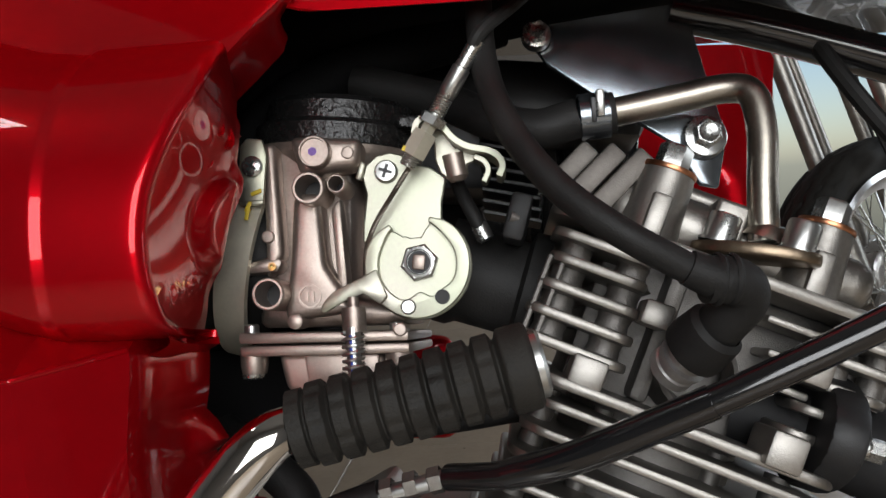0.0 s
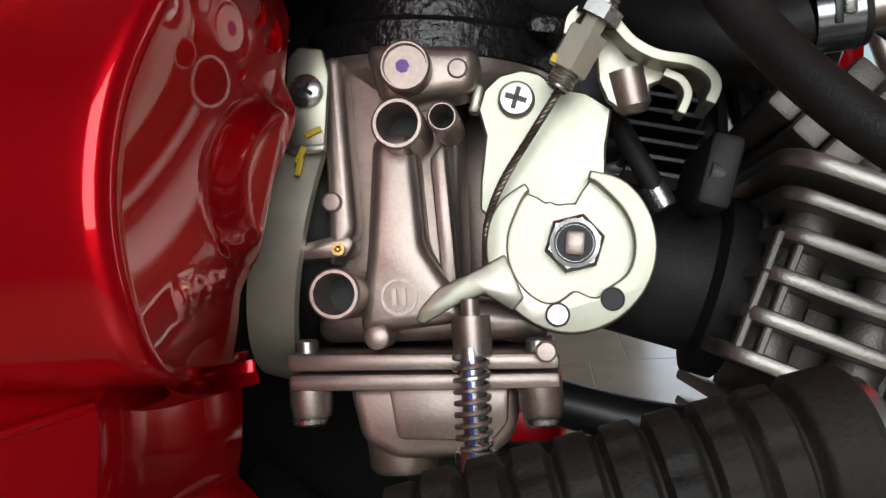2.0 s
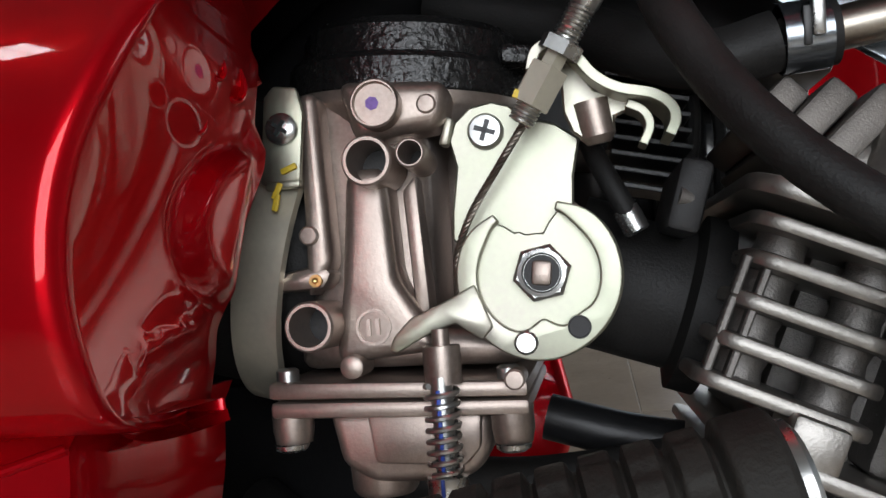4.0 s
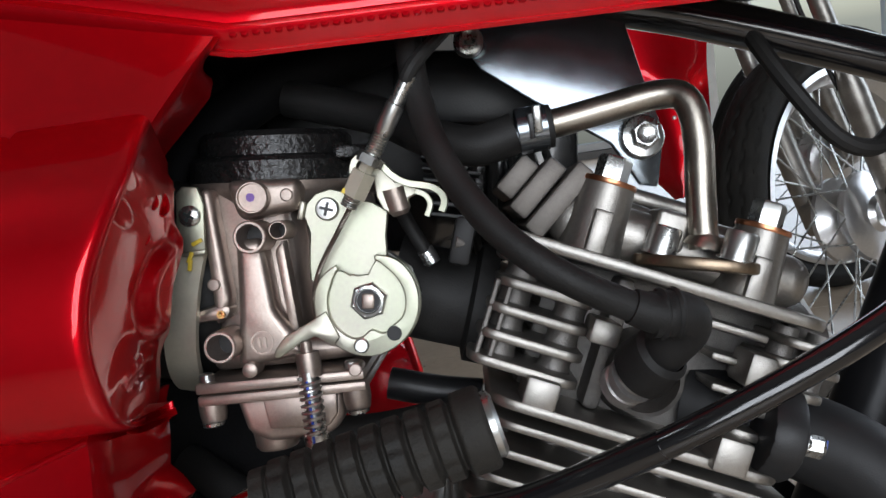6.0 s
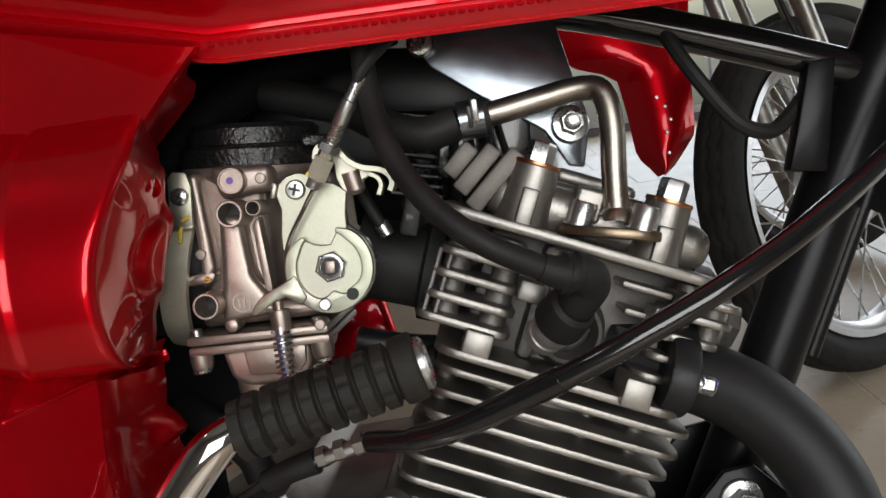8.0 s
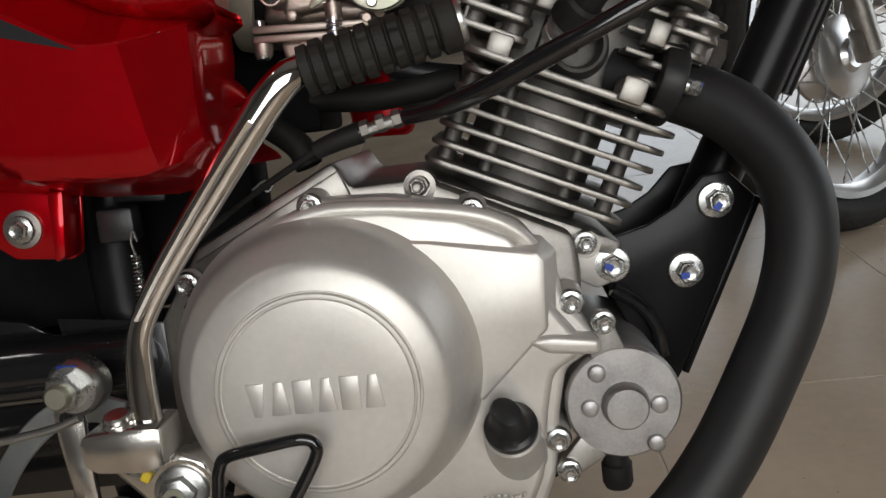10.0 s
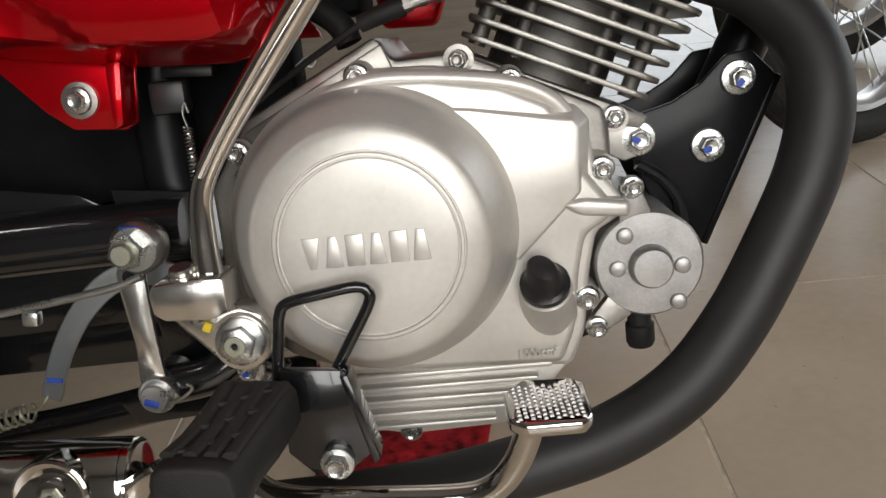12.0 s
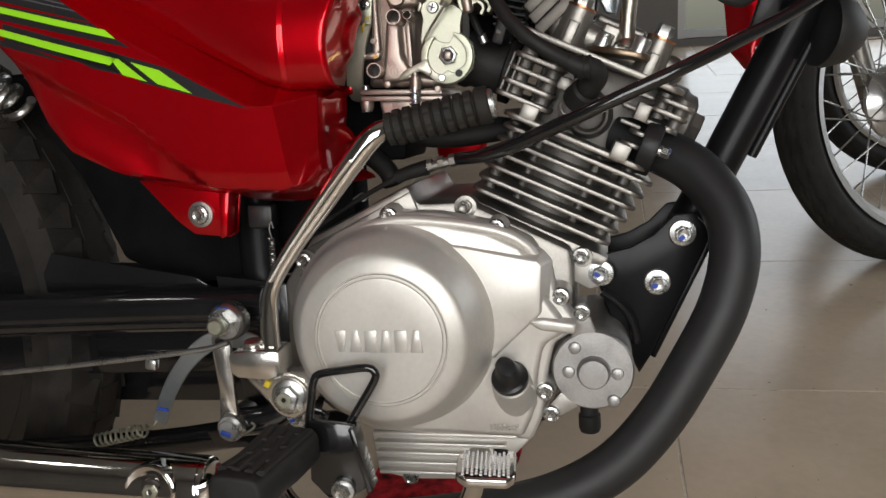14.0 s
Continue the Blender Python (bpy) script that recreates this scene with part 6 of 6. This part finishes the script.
def build_frame():
    """Dark frame, battery box, swingarm and rear tyre seen behind the bodywork."""
    fr = part("main_frame", tube([(-0.10, 0.44, 0.42), (-0.19, 0.43, 0.41), (-0.205, 0.43, 0.46), (-0.195, 0.43, 0.55), (-0.15, 0.44, 0.70)], 0.019, 20, 6), SEMI, bike, "black steel frame tubes")
    part("gusset_plate", prism([(-0.235, 0.435), (-0.15, 0.425), (-0.14, 0.35), (-0.17, 0.31), (-0.215, 0.31)], 0.395, 0.40, 0.002), BLACK, fr)
    part("top_tube", tube([(-0.35, 0.46, 0.71), (0.0, 0.47, 0.742), (0.30, 0.47, 0.78)], 0.018, 16, 4), FENDER, fr)
    part("rear_tube", tube([(-0.15, 0.43, 0.62), (-0.08, 0.45, 0.700), (0.02, 0.47, 0.735)], 0.012, 14, 4), FENDER, fr)
    part("lower_rail", tube([(-0.12, 0.40, 0.300), (-0.20, 0.39, 0.296), (-0.30, 0.39, 0.280), (-0.45, 0.40, 0.262)], 0.013, 14, 4), BLACK, fr)
    part("cross_tube", tube([(-0.205, 0.350, 0.318), (-0.175, 0.352, 0.322), (-0.155, 0.356, 0.332), (-0.135, 0.362, 0.325)], 0.0120, 16, 6), BLACK, fr)
    part("cross_web", prism([(-0.245, 0.300), (-0.160, 0.335), (-0.130, 0.318), (-0.150, 0.290), (-0.235, 0.284)], 0.372, 0.377, 0.002), BLACK, fr)
    box_ob = part("battery_box", box((-0.150, 0.492, 0.555), (0.16, 0.09, 0.055), (0, 0, 0), 0.004), FENDER, bike, "black plastic battery box and inner fender")
    part("air_box", box((-0.155, 0.515, 0.66), (0.16, 0.13, 0.155), (0, 0, 0), 0.012), FENDER, box_ob)
    part("air_box_front", box((-0.045, 0.545, 0.70), (0.13, 0.06, 0.075), (0, 6, 0), 0.01), PLASTIC, box_ob)
    part("inner_fender", prism([(-0.50, 0.62), (-0.12, 0.62), (-0.12, 0.43), (-0.24, 0.42), (-0.30, 0.415), (-0.355, 0.44), (-0.392, 0.52), (-0.43, 0.57)], 0.452, 0.50, 0.006), FENDER, box_ob)
    part("lead_clip", box((-0.176, 0.41, 0.502), (0.032, 0.014, 0.008), (0, 4, 0), 0.002), PLASTIC, box_ob)
    part("far_side_cover", prism([(-0.072, 0.518), (-0.026, 0.516), (-0.016, 0.540), (-0.024, 0.580), (-0.060, 0.586), (-0.076, 0.555)], 0.600, 0.612, 0.006, 3), RED, box_ob, "candy red cover on the far side")
    part("coil_bracket", prism([(-0.03, 0.625), (0.045, 0.610), (0.095, 0.650), (0.105, 0.735), (-0.03, 0.735)], 0.575, 0.585, 0.003), BLACK, box_ob)
    for k in range(5):
        part("lead", tube([(0.02 + 0.012 * k, 0.56, 0.735), (0.035 + 0.010 * k, 0.555, 0.69 - 0.004 * k), (0.028 + 0.013 * k, 0.56, 0.645), (0.03 + 0.012 * k, 0.565, 0.61)], 0.0026 + 0.0006 * (k % 2), 8, 6), RUBBER, box_ob)
    for k in range(9):
        part("regulator_fin", box((0.020, 0.500, 0.6860 - 0.0058 * k), (0.030, 0.030, 0.0020), (0, 14, 0), 0.0004, 1), PLASTIC, box_ob)
    part("coil_body", box((0.045, 0.53, 0.705), (0.10, 0.05, 0.04), (0, 8, 0), 0.006), PLASTIC, box_ob)
    sa = part("swingarm", tube([(-0.185, 0.385, 0.408), (-0.27, 0.383, 0.407), (-0.36, 0.380, 0.405), (-0.62, 0.376, 0.395)], 0.0195, 24, 4), BLACK, bike, "gloss black rear swingarm")
    part("chain_guard", prism([(-0.40, 0.455), (-0.26, 0.432), (-0.24, 0.42), (-0.30, 0.412), (-0.42, 0.418)], 0.405, 0.41, 0.002), BLACK, sa)
    part("lower_plate", prism([(-0.46, 0.375), (-0.22, 0.385), (-0.20, 0.330), (-0.26, 0.335), (-0.46, 0.330)], 0.43, 0.435, 0.002), BLACK, sa)
    part("chain_case", prism([(-0.66, 0.425), (-0.30, 0.420), (-0.265, 0.400), (-0.27, 0.372), (-0.31, 0.350), (-0.66, 0.335)], 0.510, 0.545, 0.006, 2), FENDER, sa)
    part("lower_case", prism([(-0.66, 0.335), (-0.33, 0.335), (-0.24, 0.318), (-0.20, 0.300), (-0.26, 0.282), (-0.66, 0.275)], 0.500, 0.515, 0.004, 2), BLACK, sa)
    part("switch", box((-0.182, 0.385, 0.488), (0.022, 0.016, 0.020), (0, 0, 0), 0.003), PLASTIC, sa)
    part("switch_spring", coil((-0.172, 0.376, 0.470), (-0.172, 0.374, 0.430), 0.0024, 0.0007, 18, 6), ZINC, sa, "thin brake switch spring")
    part("switch_hook", tube([(-0.172, 0.376, 0.470), (-0.1735, 0.376, 0.478), (-0.1715, 0.376, 0.484), (-0.170, 0.376, 0.478)], 0.0007, 6), ZINC, sa)
    tyre = part("rear_tyre", bm_tyre((-0.720, 0.462, 0.385), 0.338, 0.060), DUSTY_TYRE, bike, "dark rear tyre with block tread", 25)
    bm = bmesh.new()
    for i in range(60):
        for s in (-1, 0, 1):
            b = bmesh.new()
            bmesh.ops.create_cube(b, size=1)
            bmesh.ops.scale(b, vec=(0.026, 0.030, 0.007), verts=b.verts)
            merge(bm, b, Matrix.Translation((-0.720, 0.462, 0.385)) @ Matrix.Rotation(2 * math.pi * (i + 0.5 * (s == 0)) / 60, 4, "Y") @ pose(0, s * 0.036, 0.334 - 0.006 * abs(s), -s * 28, 0, 20 * s))
    part("tread", bm, DUSTY_TYRE, tyre, kind="stuff")
    # rim and drum, plus an added black disc that darkens the open wheel
    part("rear_rim_fill", lathe((-0.720, 0.462, 0.385), (0, 1, 0), [(0.275, 0.03), (0.262, 0.03), (0.25, 0.012), (0.10, 0.020), (0.09, 0.05), (0, 0.05), (0, -0.05), (0.09, -0.05), (0.10, -0.020), (0.25, -0.012), (0.262, -0.03), (0.275, -0.03)], 64), BLACK, tyre)
    part("shock_spring", coil((-0.455, 0.400, 0.625), (-0.412, 0.400, 0.585), 0.0150, 0.0040, 4, 10), ZINC, bike, "zinc shock absorber spring under the side cover")
    part("cross_hose", tube([(-0.075, 0.455, 0.548), (-0.03, 0.450, 0.545), (0.02, 0.448, 0.550)], 0.0085, 14, 6), RUBBER, bike, "black rubber hose beneath the carburettor")
    part("connector", tube([(-0.024, 0.470, 0.563), (0.000, 0.468, 0.556), (0.020, 0.466, 0.552)], 0.0080, 12, 4), PLASTIC, bike, "black plastic plug connector")
    part("wire_clip", tube([(-0.108, 0.404, 0.498), (-0.100, 0.403, 0.503), (-0.0955, 0.403, 0.500), (-0.099, 0.403, 0.4965), (-0.102, 0.403, 0.500)], 0.0009, 6), ZINC, bike, "bent wire hose clip")
    part("loom", tube([(0.160, 0.45, 0.712), (0.172, 0.44, 0.682), (0.190, 0.435, 0.652), (0.2075, 0.44, 0.6440), (0.219, 0.446, 0.6485), (0.231, 0.452, 0.658)], 0.0042, 10, 8), RUBBER, bike, "black wiring loom loop")


def bm_tyre(c, R, w, n=96):
    prof = [(R - 0.062, w * 0.55), (R - 0.05, w * 0.9), (R - 0.028, w), (R - 0.012, w * 0.82), (R - 0.003, w * 0.45), (R, 0), (R - 0.003, -w * 0.45), (R - 0.012, -w * 0.82), (R - 0.028, -w), (R - 0.05, -w * 0.9), (R - 0.062, -w * 0.55)]
    return lathe(c, (0, 1, 0), prof, n)


build_frame()


# ---------------------------------------------------------------- the motorcycles behind
def build_wheel(bikeob, c, yaw, R=0.302):
    """Spoked front wheel: tyre with tread blocks, bright rim, laced spokes and drum hub."""
    m = pose(*c, 0, 0, yaw)
    def tread(u, v):
        a, w = u * 2 * math.pi, (v * 2 - 1) * 1.35
        r = R - 0.062 * (abs(w) / 1.35) ** 2.6
        half = 0.042 * math.sin(min(1.0, abs(w) / 1.05) * math.pi / 2) * (1 - 0.45 * step(1.05, 1.35, abs(w)))
        groove = 0.0
        if abs(w) < 0.95:
            for s0 in (-0.72, -0.36, 0.0, 0.36, 0.72):
                groove = max(groove, 1 - min(1.0, abs(w - s0 - 0.07 * math.sin(a * 54 + 3 * s0)) / 0.055))
        return (Vector((math.cos(a), 0, math.sin(a))) * (r - 0.0032 * groove)) + Vector((0, math.copysign(half, w), 0))
    wheel = part("wheel", surface(tread, span(0, 1, 288), span(0, 1, 64), 0.004), TYRE, bikeob, "black ribbed tyre on a bright spoked rim", 40)
    wheel.matrix_local = m
    part("rim", lathe((0, 0, 0), (0, 1, 0), [(R - 0.056, 0.030), (R - 0.066, 0.030), (R - 0.070, 0.022), (R - 0.082, 0.014), (R - 0.084, 0), (R - 0.082, -0.014), (R - 0.070, -0.022), (R - 0.066, -0.030), (R - 0.056, -0.030)], 72), ALLOY_WHEEL, wheel, "bright alloy rim")
    hub = lathe((0, 0, 0), (0, 1, 0), [(0, -0.046), (0.022, -0.046), (0.030, -0.038), (0.060, -0.034), (0.072, -0.026), (0.074, -0.018), (0.070, -0.012), (0.045, 0), (0.072, 0.026), (0.072, 0.034), (0.03, 0.04), (0, 0.04)], 40)
    part("hub", hub, ALLOY_WHEEL, wheel, "cast drum hub")
    sp = bmesh.new()
    for i in range(36):
        a = 2 * math.pi * i / 36
        s = -1 if i % 2 else 1
        lean = (1 if (i // 2) % 2 else -1) * 0.55
        p0 = Vector((0.066 * math.cos(a + lean), s * 0.026, 0.066 * math.sin(a + lean)))
        p1 = Vector(((R - 0.083) * math.cos(a), s * 0.004, (R - 0.083) * math.sin(a)))
        tube([p0, p1], 0.0017, 6, smooth=False, bm=sp)
    part("spokes", sp, ZINC, wheel, kind="stuff")
    return wheel


def build_other(c, turn, lean, label):
    """A parked motorcycle's front end: wheel, fork, mudguard."""
    ob = new("motorcycle")
    ob.matrix_world = pose(c[0], c[1], 0, lean, 0, 0)
    tagged(ob, label, "motorcycle", "motorcycles parked behind")
    build_wheel(ob, (0, 0, 0.302), turn)
    q = pose(0, 0, 0, 0, 0, turn)
    for s in (-1, 1):
        fork = part("fork_leg", tube([(0.0, s * 0.075, 0.302), (-0.06, s * 0.075, 0.46), (-0.20, s * 0.075, 0.86)], lambda t: 0.021 - 0.006 * step(0.55, 0.6, t), 18, 10), CAST, ob, "grey cast fork leg")
        fork.matrix_local = q
        part("fork_boss", box((-0.01, s * 0.070, 0.315), (0.04, 0.03, 0.06), (0, -20, 0), 0.008), CAST, fork)

    part("backplate_cable", tube([(0.05, -0.055, 0.33), (0.0, -0.075, 0.42), (-0.08, -0.11, 0.62), (-0.12, -0.11, 0.85)], 0.004, 8), RUBBER, ob)
    return ob


near = build_other((0.655, 1.465), 33, -15, "red motorcycle parked behind, front wheel with spokes")
far = build_other((0.88, 2.15), 14, -3, "red motorcycle parked further back, bright spoked wheel")


def shroud(u, v):
    z = 0.368 + 0.40 * v
    left = eased((0.368, 0.405, 0.484, 0.545, 0.575, 0.77), (-0.293, -0.324, -0.330, -0.338, -0.42, -0.50), z, 0.010)
    right = eased((0.368, 0.378, 0.431, 0.582, 0.77), (-0.288, -0.268, -0.223, -0.211, -0.18), z, 0.012)
    return (left + (right - left) * u, -0.035 - 0.030 * math.sin(u * 3.1), z)


panel = part("leg_shroud", surface(shroud, span(0, 1, 18), span(0, 1, 26), 0.004), RED, near, "red body panel")
for x, z in ((-0.283, 0.495), (-0.272, 0.478), (-0.266, 0.456), (-0.275, 0.436), (-0.277, 0.402)):
    part("panel_screw", lathe((x, -0.066, z), (0, -1, 0), [(0.004, -0.004), (0.003, 0.002), (0, 0.003)], 12), ZINC, panel)


# ---------------------------------------------------------------- mat on the floor
def build_mat():
    def cloth(u, v):
        x, y = -0.180 + u * (0.140 + 0.032 * min(1.0, v * 1.5)), 0.513 + v * 0.32
        return (x + 0.004 * noise.noise(Vector((x * 40, y * 40, 0))), y, 0.006 + 0.004 * noise.noise(Vector((x * 25, y * 25, 3))))
    mat = part("floor_mat", surface(cloth, span(0, 1, 30), span(0, 1, 30), 0.003), MAT_RED, None)
    tagged(mat, "frayed red and grey cloth rag on the tiles", "rag")
    bm = bmesh.new()
    rnd = random.Random(5)
    red_bm = bmesh.new()
    for i in range(520):
        x = -0.190 + rnd.random() * 0.156
        y = 0.512 + rnd.random() * 0.014
        l = 0.004 + rnd.random() ** 2 * 0.022
        a = rnd.uniform(-0.9, 0.9)
        z = 0.006 + rnd.random() * 0.008
        pts = [(x, y, z), (x + a * l * 0.5, y - l * 0.5, z + rnd.random() * 0.006), (x + a * l * rnd.uniform(0.4, 1.6), y - l, 0.003)]
        tube(pts, 0.0006, 4, 3, red_bm if -0.172 < x and rnd.random() < 0.72 else bm)
    part("frayed_cloth", red_bm, MAT_RED, mat, "frayed red threads", kind="stuff")
    part("fringe", bm, MAT_GREY, mat, "frayed grey yarn fringe", kind="stuff")


build_mat()

# ---------------------------------------------------------------- floor tiles
TILE_SIZE, JOINT = 0.536, 0.0020
tile_mesh = finish(box((0, 0, -0.005), (TILE_SIZE - JOINT, TILE_SIZE - JOINT, 0.010), (0, 0, 0), 0.0012, 1), "tile")
tile_mesh.materials.append(TILE)
for j in range(-6, 11):
    for i in range(-7, 9):
        shift = 0.187 if j % 2 else 0.084
        x, y = shift + TILE_SIZE * (i + 0.5), 0.932 + TILE_SIZE * (j + 0.5)
        if -2.7 < x < 3.9 and -1.7 < y < 6.3:
            t = part("tile", tile_mesh, TILE, floor)
            t.matrix_local = pose(x, y, 0)
